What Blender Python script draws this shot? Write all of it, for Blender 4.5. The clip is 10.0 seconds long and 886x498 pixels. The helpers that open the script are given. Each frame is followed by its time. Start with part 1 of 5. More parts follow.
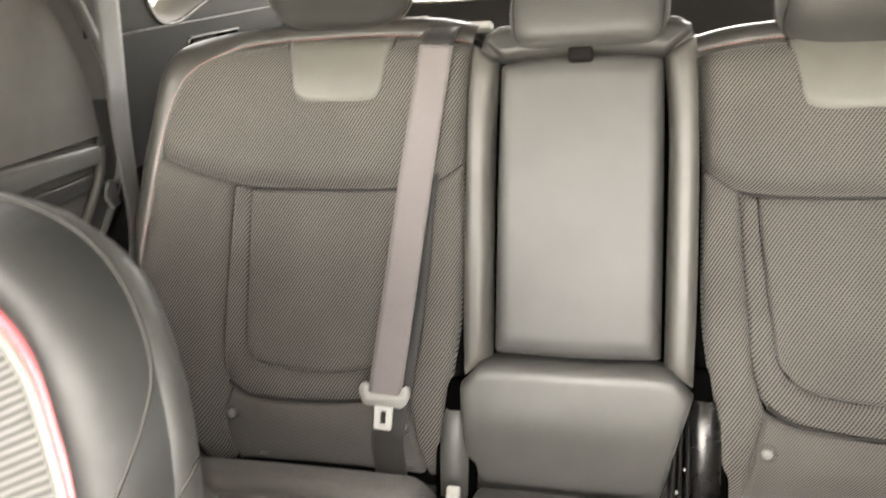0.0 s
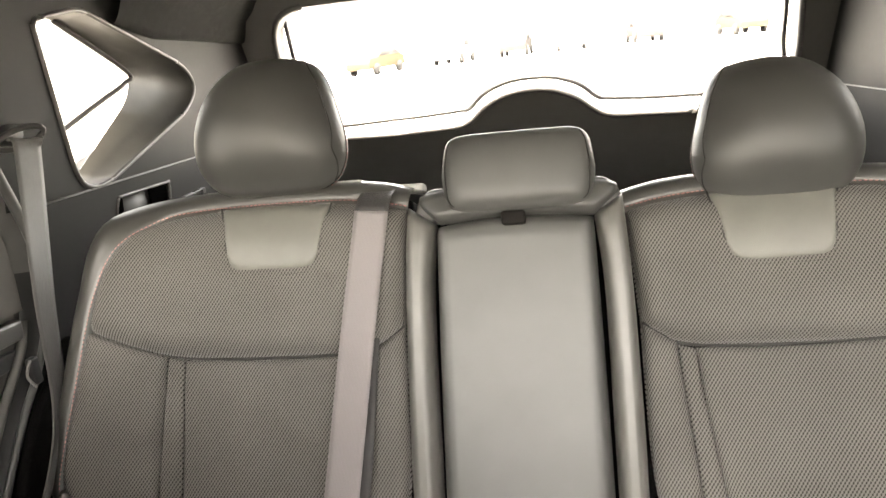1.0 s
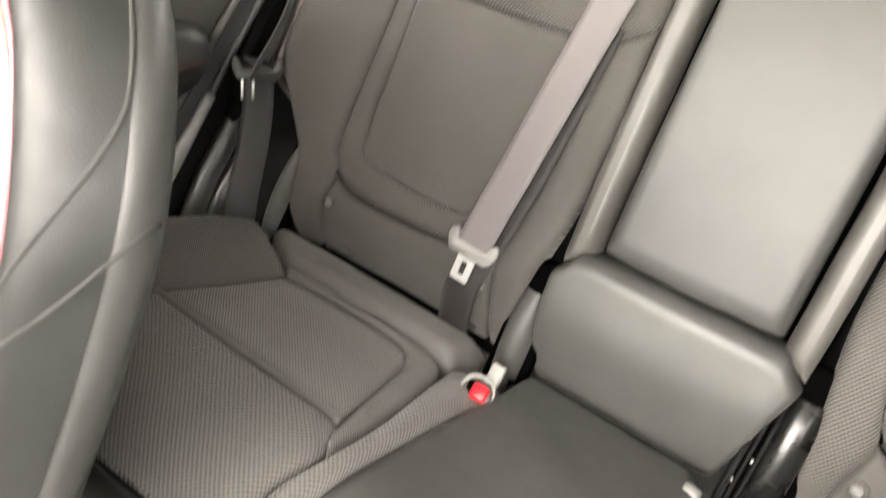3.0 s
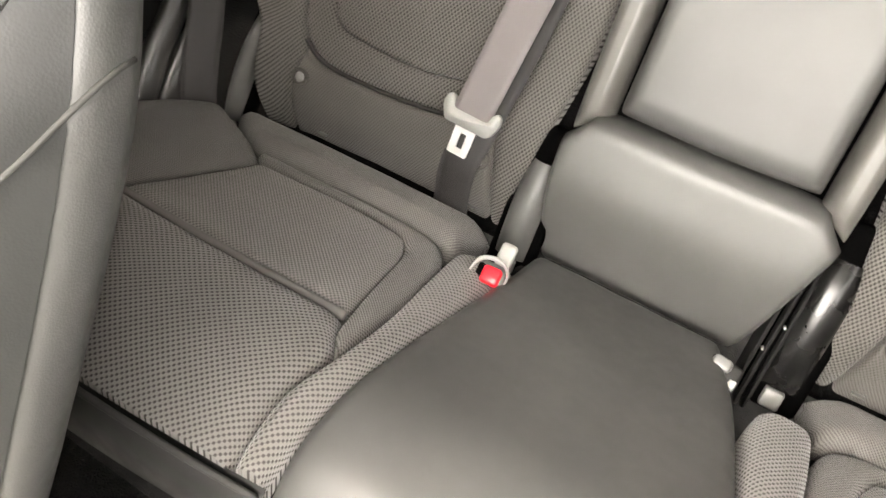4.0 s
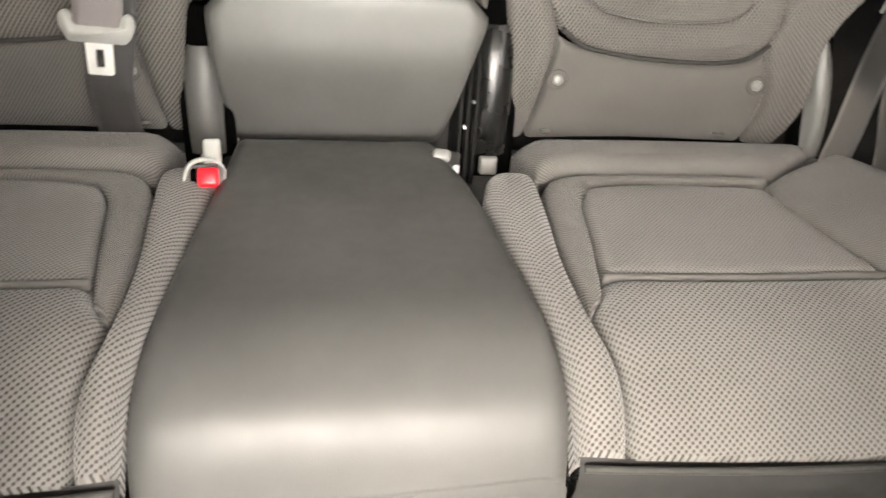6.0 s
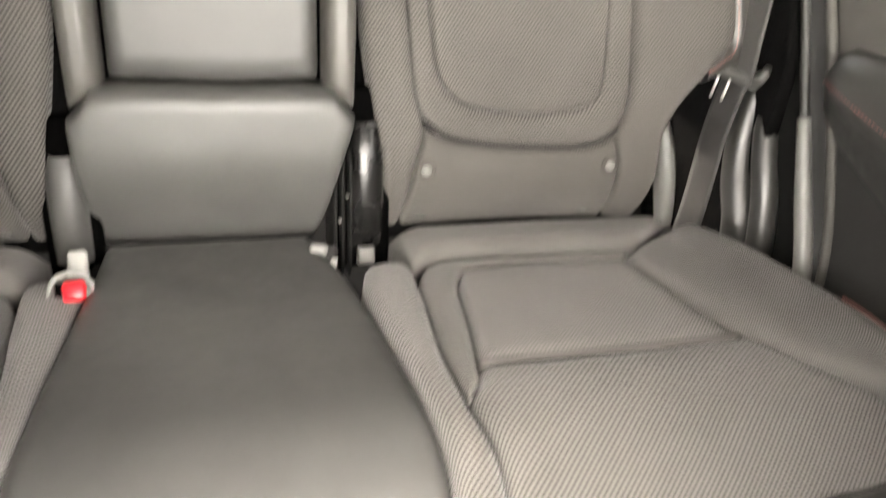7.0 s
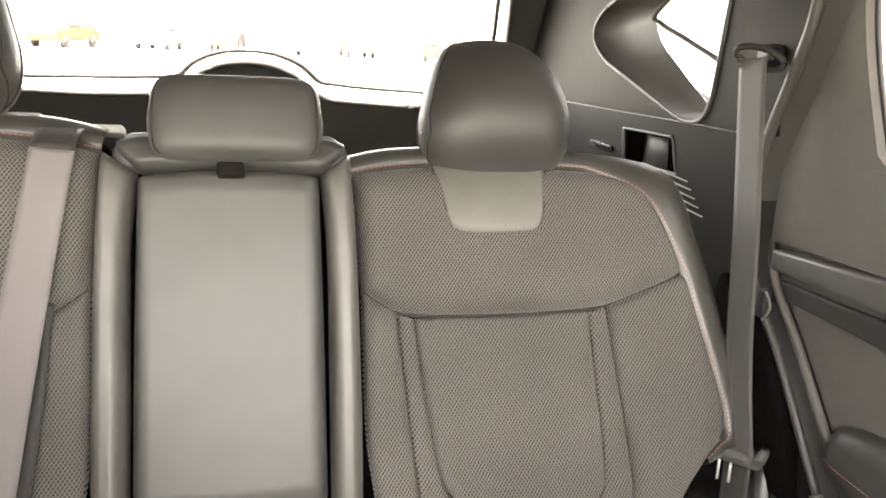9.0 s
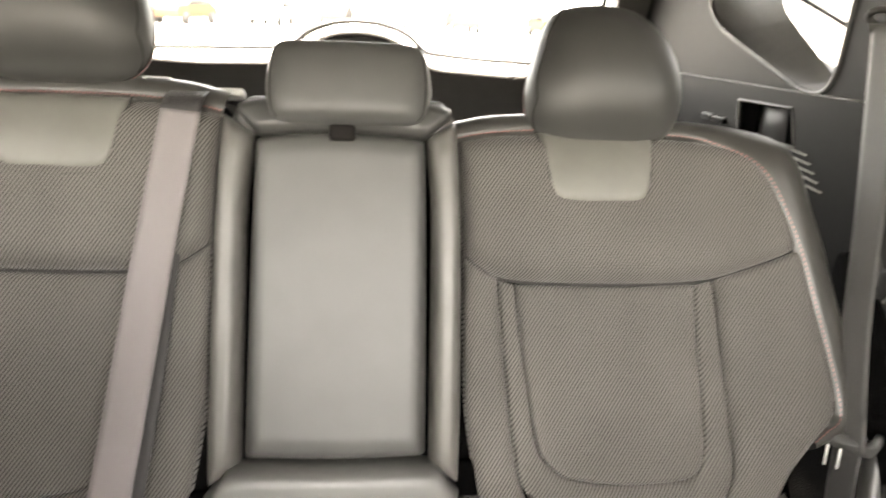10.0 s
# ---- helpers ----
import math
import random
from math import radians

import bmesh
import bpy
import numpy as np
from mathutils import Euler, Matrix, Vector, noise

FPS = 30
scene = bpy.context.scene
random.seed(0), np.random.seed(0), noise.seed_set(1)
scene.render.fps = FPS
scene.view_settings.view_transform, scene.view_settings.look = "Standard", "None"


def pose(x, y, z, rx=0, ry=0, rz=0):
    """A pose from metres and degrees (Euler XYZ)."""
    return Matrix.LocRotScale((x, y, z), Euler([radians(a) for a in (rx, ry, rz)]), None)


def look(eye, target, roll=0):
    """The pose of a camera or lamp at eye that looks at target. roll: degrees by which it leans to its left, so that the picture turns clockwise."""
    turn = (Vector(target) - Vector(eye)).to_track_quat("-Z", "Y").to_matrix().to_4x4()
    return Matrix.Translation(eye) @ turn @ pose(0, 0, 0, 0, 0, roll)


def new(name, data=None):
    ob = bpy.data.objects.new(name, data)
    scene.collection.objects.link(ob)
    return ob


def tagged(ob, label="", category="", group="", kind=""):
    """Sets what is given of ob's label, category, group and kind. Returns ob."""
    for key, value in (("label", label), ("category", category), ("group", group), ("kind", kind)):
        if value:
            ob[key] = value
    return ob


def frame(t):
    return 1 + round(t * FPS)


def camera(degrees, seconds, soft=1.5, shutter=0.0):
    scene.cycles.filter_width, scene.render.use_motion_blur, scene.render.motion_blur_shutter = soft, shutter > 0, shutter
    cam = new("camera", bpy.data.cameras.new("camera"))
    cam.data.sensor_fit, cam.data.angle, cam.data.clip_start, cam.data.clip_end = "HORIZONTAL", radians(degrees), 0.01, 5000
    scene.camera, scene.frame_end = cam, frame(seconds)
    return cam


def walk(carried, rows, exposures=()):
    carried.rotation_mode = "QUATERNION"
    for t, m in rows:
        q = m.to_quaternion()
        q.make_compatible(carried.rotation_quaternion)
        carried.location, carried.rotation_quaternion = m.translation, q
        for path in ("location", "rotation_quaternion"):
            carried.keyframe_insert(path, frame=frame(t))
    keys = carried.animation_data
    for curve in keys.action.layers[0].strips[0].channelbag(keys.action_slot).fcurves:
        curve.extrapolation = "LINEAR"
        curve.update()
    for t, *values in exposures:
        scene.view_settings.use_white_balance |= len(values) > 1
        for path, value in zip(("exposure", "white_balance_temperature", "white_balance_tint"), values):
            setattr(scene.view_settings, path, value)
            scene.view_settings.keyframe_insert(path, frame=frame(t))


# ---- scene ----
# The seat frame leans back from the upright by RECLINE and stands SEAT_Z over the floor.
EXPOSURE, KELVIN, TINT = 5.54, 7950, 12
RECLINE, SEAT_Z = 23.0, 0.50
SEAT = pose(0, 0, SEAT_Z, -RECLINE)
WIDE = SEAT @ pose(0, 0, -0.2, 4.0) @ pose(0, 0, 0.2)   # the wide part is set a notch more upright
cam = camera(62.4, 10.0, soft=1.45, shutter=0.5)
PATH = [
    (0, (0.063, -1.008, 0.12), (-0.427, 0.93, 0.167), 1.5),
    (0.5, (0.064, -1.002, 0.164), (-0.304, 0.957, 0.335), -1.3),
    (1, (0.062, -1.006, 0.207), (-0.264, 0.942, 0.521), -2.1),
    (1.5, (0.083, -0.979, 0.226), (-0.274, 0.982, 0.389), 1.5),
    (2, (0.081, -0.949, 0.180), (-0.430, 0.982, 0.282), 10.7),
    (2.3, (0.097, -0.929, 0.179), (-0.565, 0.958, 0.159), 15.0),
    (2.5, (0.097, -0.922, 0.169), (-0.649, 0.929, 0.049), 18.3),
    (2.9, (0.091, -0.899, 0.135), (-0.723, 0.89, -0.238), 22.5),
    (3.2, (0.094, -0.863, 0.12), (-0.714, 0.881, -0.431), 22.4),
    (4.3, (-0.005, -0.822, 0.056), (-0.475, 1.012, -0.590), 19.7),
    (4.5, (-0.015, -0.818, 0.051), (-0.407, 1.040, -0.578), 18.1),
    (5, (-0.032, -0.839, 0.055), (-0.153, 1.049, -0.595), 12.1),
    (5.5, (-0.042, -0.843, 0.042), (0.099, 1.001, -0.720), 6.2),
    (5.7, (-0.030, -0.849, 0.043), (0.171, 0.973, -0.757), 5.1),
    (6.8, (-0.01, -0.862, 0.075), (0.507, 0.915, -0.683), 1.7),
    (7, (0.0, -0.864, 0.083), (0.561, 0.953, -0.537), 2.1),
    (7.2, (0.012, -0.871, 0.086), (0.589, 0.987, -0.378), 2.2),
    (7.5, (0.014, -0.888, 0.082), (0.617, 1.006, -0.141), 0.6),
    (8, (0.041, -0.911, 0.111), (0.583, 1.014, 0.155), -0.8),
    (8.5, (0.025, -0.923, 0.147), (0.569, 0.992, 0.339), -2.0),
    (9, (0.04, -0.931, 0.163), (0.507, 0.99, 0.463), -2.8),
    (9.5, (0.033, -0.933, 0.154), (0.433, 0.999, 0.48), -2.3),
    (10, (0.033, -0.938, 0.148), (0.237, 1.037, 0.39), 0.2),
]
GAIN = ((0, 0.05), (1, -0.05), (2.5, 0.25), (4.5, 0.47), (5.5, 0.27), (6.8, 0.3), (7.5, 0.35), (8.5, 0.05), (9.2, -0.1), (10, -0.08))   # the camera's own brightening
walk(cam, [(t, SEAT @ look(eye, target, roll)) for t, eye, target, roll in PATH], exposures=[(t, EXPOSURE + more, KELVIN, TINT) for t, more in GAIN])

# ---- daylight ----
world = bpy.data.worlds.new("sky")
scene.world = world
world.use_nodes = True
wn = world.node_tree
sky = wn.nodes.new("ShaderNodeTexSky")
sky.sky_type, sky.sun_disc = "NISHITA", False
sky.sun_elevation, sky.sun_rotation = radians(69), radians(200)
sky.air_density, sky.dust_density, sky.ozone_density = 1.0, 4.0, 1.0
haze = wn.nodes.new("ShaderNodeHueSaturation")      # a hazy, almost colourless sky
haze.inputs["Saturation"].default_value = 0.35
wn.links.new(sky.outputs[0], haze.inputs["Color"])
wn.links.new(haze.outputs[0], wn.nodes["Background"].inputs[0])
wn.nodes["Background"].inputs[1].default_value = 0.15
sun_data = bpy.data.lights.new("sun", "SUN")
sun_data.energy, sun_data.angle, sun_data.color = 2.2, radians(24), (1.0, 0.96, 0.91)
sun = new("sun", sun_data)
sun.matrix_world = look((-2.5, -7, 20), (0, 0, 0))


# ---- materials ----
def material(name, base, rough=0.5, metal=0.0, spec=0.5):
    m = bpy.data.materials.new(name)
    m.use_nodes = True
    b = m.node_tree.nodes["Principled BSDF"]
    b.inputs["Base Color"].default_value = (*base, 1)
    b.inputs["Roughness"].default_value = rough
    b.inputs["Metallic"].default_value = metal
    b.inputs["Specular IOR Level"].default_value = spec
    return m, m.node_tree, b


def node(tree, kind, **inputs):
    n = tree.nodes.new(kind)
    for key, value in inputs.items():
        n.inputs[key].default_value = value
    return n


def tint(tree, b, base, fac, low, high):
    """Varies the base colour between low and high times base by fac."""
    ramp = tree.nodes.new("ShaderNodeValToRGB")
    ramp.color_ramp.elements[0].position, ramp.color_ramp.elements[1].position = 0.3, 0.7
    ramp.color_ramp.elements[0].color = (*[c * low for c in base], 1)
    ramp.color_ramp.elements[1].color = (*[c * high for c in base], 1)
    tree.links.new(fac, ramp.inputs[0])
    tree.links.new(ramp.outputs[0], b.inputs["Base Color"])
    return ramp


def grained(name, base, rough, scale=700.0, depth=0.25, blotch=9.0, low=0.86, high=1.12, spec=0.5, dist=0.0006, vary=0.07):
    """Leather and moulded plastic: pebbled grain, soft creases and worn patches of gloss."""
    m, t, b = material(name, base, rough, 0.0, spec)
    co = t.nodes.new("ShaderNodeTexCoord")
    big = node(t, "ShaderNodeTexNoise", Scale=blotch, Detail=4.0, Roughness=0.6)
    grain = node(t, "ShaderNodeTexVoronoi", Scale=scale)
    fine = node(t, "ShaderNodeTexNoise", Scale=scale * 0.08, Detail=5.0)
    for n in (big, grain, fine):
        t.links.new(co.outputs["Object"], n.inputs["Vector"])
    tint(t, b, base, big.outputs[0], low, high)
    mr = node(t, "ShaderNodeMapRange", **{"From Min": 0.3, "From Max": 0.7, "To Min": rough - vary, "To Max": rough + vary})
    t.links.new(fine.outputs[0], mr.inputs[0])
    t.links.new(mr.outputs[0], b.inputs["Roughness"])
    mix = node(t, "ShaderNodeMath")
    mix.operation = "MULTIPLY_ADD"
    mix.inputs[1].default_value = 1.0
    t.links.new(grain.outputs["Distance"], mix.inputs[0])
    mix.inputs[2].default_value = 0.0
    bump = node(t, "ShaderNodeBump", Strength=depth, Distance=dist)
    t.links.new(mix.outputs[0], bump.inputs["Height"])
    t.links.new(bump.outputs[0], b.inputs["Normal"])
    return m


def knitted(name, base, pitch, hole, sheen=0.15, relief=0.7, tall=1.0, lean=0.5, open_=0.42):
    """Spacer fabric: staggered holes in the panel's own UV map, pitch metres apart across and pitch times tall along. lean: 0.5 for round
    holes, more where the threads between them run together into slanting ribs. open_: how wide the holes are, less is wider."""
    m, t, b = material(name, base, 0.8, 0.0, 0.3)
    uv = t.nodes.new("ShaderNodeUVMap")
    wob = node(t, "ShaderNodeTexNoise", Scale=9.0, Detail=2.0)
    t.links.new(uv.outputs[0], wob.inputs["Vector"])
    push = t.nodes.new("ShaderNodeVectorMath")
    push.operation = "MULTIPLY_ADD"
    push.inputs[1].default_value = (0.003, 0.003, 0.0)
    t.links.new(wob.outputs["Color"], push.inputs[0])
    t.links.new(uv.outputs[0], push.inputs[2])
    waves = []
    for sign, weight in ((1, 1 - lean), (-1, lean)):
        along = t.nodes.new("ShaderNodeVectorMath")
        along.operation = "DOT_PRODUCT"
        along.inputs[1].default_value = (2 * math.pi / pitch, sign * 2 * math.pi / (pitch * tall), 0)
        t.links.new(push.outputs[0], along.inputs[0])
        c = node(t, "ShaderNodeMath")
        c.operation = "COSINE"
        t.links.new(along.outputs["Value"], c.inputs[0])
        k = node(t, "ShaderNodeMath")
        k.operation = "MULTIPLY"
        k.inputs[1].default_value = weight
        t.links.new(c.outputs[0], k.inputs[0])
        waves.append(k)
    prod = node(t, "ShaderNodeMath")
    prod.operation = "ADD"
    t.links.new(waves[0].outputs[0], prod.inputs[0])
    t.links.new(waves[1].outputs[0], prod.inputs[1])
    high = node(t, "ShaderNodeMapRange", **{"From Min": open_, "From Max": open_ - 0.62, "To Min": 0.0, "To Max": 1.0})
    t.links.new(prod.outputs[0], high.inputs[0])
    big = node(t, "ShaderNodeTexNoise", Scale=7.0, Detail=5.0)
    co = t.nodes.new("ShaderNodeTexCoord")
    t.links.new(co.outputs["Object"], big.inputs["Vector"])
    mr = node(t, "ShaderNodeMapRange", **{"From Min": 0.3, "From Max": 0.7, "To Min": 0.88, "To Max": 1.12})
    t.links.new(big.outputs[0], mr.inputs[0])
    mix = t.nodes.new("ShaderNodeMix")
    mix.data_type = "RGBA"
    mix.inputs[6].default_value = (*[c * hole for c in base], 1)
    mix.inputs[7].default_value = (*base, 1)
    t.links.new(high.outputs[0], mix.inputs[0])
    scale = t.nodes.new("ShaderNodeMix")
    scale.data_type, scale.blend_type = "RGBA", "MULTIPLY"
    scale.inputs[0].default_value = 1.0
    t.links.new(mix.outputs[2], scale.inputs[6])
    t.links.new(mr.outputs[0], scale.inputs[7])
    t.links.new(scale.outputs[2], b.inputs["Base Color"])
    for value, slot in ((sheen, "Sheen Weight"), (0.3, "Specular IOR Level")):
        k = node(t, "ShaderNodeMath")
        k.operation = "MULTIPLY"
        k.inputs[1].default_value = value
        t.links.new(high.outputs[0], k.inputs[0])
        t.links.new(k.outputs[0], b.inputs[slot])
    bump = node(t, "ShaderNodeBump", Strength=relief, Distance=0.0016)
    t.links.new(high.outputs[0], bump.inputs["Height"])
    t.links.new(bump.outputs[0], b.inputs["Normal"])
    return m


def ribbed(name, base, pitch):
    """Fabric with fine slanting ribs."""
    m, t, b = material(name, base, 0.7, 0.0, 0.4)
    uv = t.nodes.new("ShaderNodeUVMap")
    turn = t.nodes.new("ShaderNodeMapping")
    turn.inputs["Rotation"].default_value = (0, 0, radians(62))
    wave = node(t, "ShaderNodeTexWave", Scale=0.314 / pitch, Distortion=0.4)
    t.links.new(uv.outputs[0], turn.inputs[0])
    t.links.new(turn.outputs[0], wave.inputs["Vector"])
    tint(t, b, base, wave.outputs[1], 0.45, 1.1)
    bump = node(t, "ShaderNodeBump", Strength=0.6, Distance=0.001)
    t.links.new(wave.outputs[1], bump.inputs["Height"])
    t.links.new(bump.outputs[0], b.inputs["Normal"])
    return m


def webbing(name, base):
    """Seat belt: a tight twill with ribs along its length."""
    m, t, b = material(name, base, 0.5, 0.0, 0.5)
    uv = t.nodes.new("ShaderNodeUVMap")
    wave = node(t, "ShaderNodeTexWave", Scale=170.0, Distortion=0.0)
    fine = node(t, "ShaderNodeTexWave", Scale=300.0, Distortion=0.5)
    fine.bands_direction = "Y"
    t.links.new(uv.outputs[0], wave.inputs["Vector"])
    t.links.new(uv.outputs[0], fine.inputs["Vector"])
    tint(t, b, base, wave.outputs[1], 0.9, 1.06)
    add = node(t, "ShaderNodeMath")
    add.operation = "ADD"
    t.links.new(wave.outputs[1], add.inputs[0])
    t.links.new(fine.outputs[1], add.inputs[1])
    bump = node(t, "ShaderNodeBump", Strength=0.35, Distance=0.0006)
    t.links.new(add.outputs[0], bump.inputs["Height"])
    t.links.new(bump.outputs[0], b.inputs["Normal"])
    b.inputs["Sheen Weight"].default_value = 0.08
    return m


LEATHER = grained("black_leather", (0.038, 0.038, 0.036), 0.44, 900, 0.12)
# One black leather; several parts get another tone for the light on them.
LEATHER_EDGE = grained("edge_leather", (0.038, 0.037, 0.034), 0.37, 900, 0.05, spec=0.6)
LEATHER_HEAD = grained("head_restraint_leather", (0.037, 0.037, 0.035), 0.45, 900, 0.06, spec=0.50, vary=0.03)
LEATHER_LIT = grained("bolster_leather_lit", (0.080, 0.077, 0.071), 0.42, 900, 0.05)
LEATHER_SMOOTH = grained("soft_leather", (0.051, 0.051, 0.0485), 0.48, 900, 0.03, vary=0.03)
LEATHER_PAD = grained("pad_leather", (0.071, 0.071, 0.0675), 0.44, 900, 0.03, vary=0.02)
# trim plastic with the rear window's veil of glare in its lighter tone
GATE = grained("tailgate_plastic_hazed", (0.062, 0.061, 0.059), 0.6, 500, 0.0, 6, 0.92, 1.08, 0.3)
LEATHER_SEAT = grained("seat_leather", (0.060, 0.060, 0.058), 0.47, 900, 0.06, blotch=5.0, low=0.80, high=1.16, spec=0.30, vary=0.06)
LEATHER_PALE = grained("grey_leather_patch", (0.105, 0.103, 0.092), 0.44)
FABRIC = knitted("knitted_fabric", (0.104, 0.098, 0.091), 0.0048, 0.30, relief=0.32, tall=1.45, lean=0.61, open_=0.5)
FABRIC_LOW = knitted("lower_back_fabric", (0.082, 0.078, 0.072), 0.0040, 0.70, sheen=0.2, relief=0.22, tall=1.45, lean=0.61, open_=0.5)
# The cushions' cloth is the back's, with its tone raised for grazing light.
FABRIC_SEAT = knitted("seat_fabric", (0.132, 0.125, 0.118), 0.0062, 0.40, sheen=0.4, relief=0.5, lean=0.57, open_=0.60)
FABRIC_FINE = knitted("fine_fabric", (0.132, 0.126, 0.119), 0.0036, 0.50, sheen=0.3, relief=0.4)
FABRIC_INSERT = knitted("insert_fabric", (0.155, 0.148, 0.140), 0.0048, 0.58, sheen=0.3, relief=0.35)
RIBBED = ribbed("ribbed_fabric", (0.075, 0.075, 0.071), 0.0052)
PLASTIC = grained("black_plastic", (0.024, 0.024, 0.0235), 0.5, 500, 0.0, 6, 0.9, 1.1, 0.25)
PLASTIC_GREY = grained("grey_plastic", (0.11, 0.11, 0.105), 0.40, 900, 0.2, 8)
PLASTIC_PALE = grained("pale_plastic", (0.30, 0.30, 0.285), 0.4, 900, 0.1, 8)
REVEAL = grained("satin_reveal", (0.060, 0.059, 0.055), 0.42, 300, 0.0, 8)
DOOR = grained("door_leatherette", (0.072, 0.069, 0.064), 0.6, 600, 0.06, 5, spec=0.3)
TRIM = grained("matt_black_trim", (0.0090, 0.0090, 0.0088), 0.55, 900, 0.0, 3, 0.95, 1.05, 0.07, vary=0.01)
# black leather darkened because the front seat stands in less light
LEATHER_SHADED = grained("front_leather_shaded", (0.0135, 0.014, 0.0135), 0.46, 900, 0.10, spec=0.30)
SATIN = grained("satin_rubber", (0.045, 0.045, 0.043), 0.46, 300, 0.0, 8)
RIB = grained("wheel_arch_plastic", (0.030, 0.030, 0.029), 0.36, 300, 0.0, 8, spec=0.6)
SILL = grained("grey_sill_seal", (0.17, 0.17, 0.163), 0.36, 300, 0.0, 8)
STRAP = grained("brown_strap", (0.008, 0.007, 0.0065), 0.8, 500, 0.1, spec=0.1)
GLOSS = grained("gloss_black", (0.006, 0.006, 0.006), 0.28, 300, 0.05, 8, spec=0.42)
# near-black without gloss, in place of the shade inside gaps and openings
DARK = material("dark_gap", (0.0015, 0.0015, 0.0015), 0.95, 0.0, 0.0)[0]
# near-black that stands for the shade in the gaps beside the seats
SHADE_BLACK = grained("shade_black", (0.003, 0.003, 0.003), 0.95, 400, 0.6, 14, 0.8, 1.2, 0.05, 0.002)
CARPET = grained("black_carpet", (0.02, 0.02, 0.02), 0.95, 400, 1.0, 14, 0.7, 1.3, 0.1, 0.004)
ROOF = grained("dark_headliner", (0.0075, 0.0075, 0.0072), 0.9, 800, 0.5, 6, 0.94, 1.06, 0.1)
LINER = grained("headliner", (0.06, 0.06, 0.058), 0.9, 800, 0.6, 6, 0.94, 1.06, 0.2)
STITCH = material("red_thread", (0.27, 0.11, 0.10), 0.6)[0]
SEAM = material("seam_dark", (0.012, 0.011, 0.010), 0.7)[0]
SEAM_GREY = material("grey_thread", (0.036, 0.036, 0.034), 0.7, 0.0, 0.15)[0]
PIPING = material("red_piping", (0.62, 0.055, 0.07), 0.45)[0]
RED = material("red_button", (0.80, 0.012, 0.025), 0.3)[0]
BELT = webbing("belt_webbing", (0.142, 0.127, 0.127))
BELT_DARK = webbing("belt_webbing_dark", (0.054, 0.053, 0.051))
# outer belt webbing again, darker for the shade below the tongue
BELT_HALF_SHADED = webbing("belt_webbing_half_shaded", (0.030, 0.029, 0.0285))
# the same webbing, darkened where the belt lies in shade
BELT_SHADED = webbing("belt_webbing_shaded", (0.016, 0.0145, 0.0145))
STEEL = grained("steel", (0.85, 0.85, 0.83), 0.42, 500, 0.05, 40, 0.95, 1.03)
STEEL.node_tree.nodes["Principled BSDF"].inputs["Metallic"].default_value = 0.75
RUBBER = grained("rubber", (0.009, 0.009, 0.0088), 0.50, 500, 0.0, 8, spec=0.30, vary=0.04)
SCREEN = material("frit", (0.01, 0.01, 0.01), 0.4)[0]


def pane(name):
    m, t, b = material(name, (0.96, 0.98, 0.97), 0.0)
    b.inputs["Transmission Weight"].default_value = 1.0
    b.inputs["IOR"].default_value = 1.05
    return m


def tinted_pane(name, tone):
    """Privacy glass: a thin sheet that swallows part of the light and mirrors a little."""
    m = bpy.data.materials.new(name)
    m.use_nodes = True
    t = m.node_tree
    clear = t.nodes.new("ShaderNodeBsdfTransparent")
    clear.inputs["Color"].default_value = (tone, tone, tone * 0.97, 1)
    gloss = node(t, "ShaderNodeBsdfGlossy", Roughness=0.02)
    mix = node(t, "ShaderNodeMixShader", Fac=0.05)
    t.links.new(clear.outputs[0], mix.inputs[1])
    t.links.new(gloss.outputs[0], mix.inputs[2])
    t.links.new(mix.outputs[0], t.nodes["Material Output"].inputs["Surface"])
    return m


GLASS = pane("window_glass")
# assumed tint, set to hold back the light from the sides
PRIVACY = tinted_pane("privacy_glass", 0.30)


# ---- mesh tools ----
def mesh_object(name, verts, faces, mat, uvs=None, smooth=True):
    me = bpy.data.meshes.new(name)
    me.from_pydata([tuple(v) for v in verts], [], faces)
    if smooth:
        me.polygons.foreach_set("use_smooth", [True] * len(me.polygons))
    if uvs is not None:
        layer = me.uv_layers.new(name="UVMap")
        for loop in me.loops:
            layer.data[loop.index].uv = uvs[loop.vertex_index]
    me.materials.append(mat)
    me.update()
    return new(name, me)


def under(ob, parent, label=""):
    ob.parent = parent
    if label:
        ob["label"] = label
    return ob


def part(name, bm, mat, parent, label="", smooth=True):
    me = bpy.data.meshes.new(name)
    bmesh.ops.recalc_face_normals(bm, faces=bm.faces)
    for f in bm.faces:
        f.smooth = smooth
    bm.to_mesh(me)
    bm.free()
    me.materials.append(mat)
    return under(new(name, me), parent, label)


def thing(name, m, label, category, group="", kind=""):
    ob = new(name)
    ob.empty_display_size = 0.05
    ob.matrix_world = m
    return tagged(ob, label, category, group, kind)


def curve_points(pts, n):
    """n + 1 points, evenly spaced, on a smooth curve through pts."""
    p = np.array(pts, float)
    if len(p) > 2:
        ext = np.vstack([2 * p[0] - p[1], p, 2 * p[-1] - p[-2]])
        fine = []
        for i in range(1, len(ext) - 2):
            a, b, c, d = ext[i - 1:i + 3]
            for s in np.linspace(0, 1, 12, endpoint=False):
                fine.append(0.5 * (2 * b + (c - a) * s + (2 * a - 5 * b + 4 * c - d) * s ** 2 + (3 * b - a - 3 * c + d) * s ** 3))
        p = np.array(fine + [p[-1]])
    at = np.concatenate([[0], np.cumsum(np.linalg.norm(np.diff(p, axis=0), axis=1))])
    want = np.linspace(0, at[-1], n + 1)
    return np.stack([np.interp(want, at, p[:, k]) for k in range(p.shape[1])], 1)


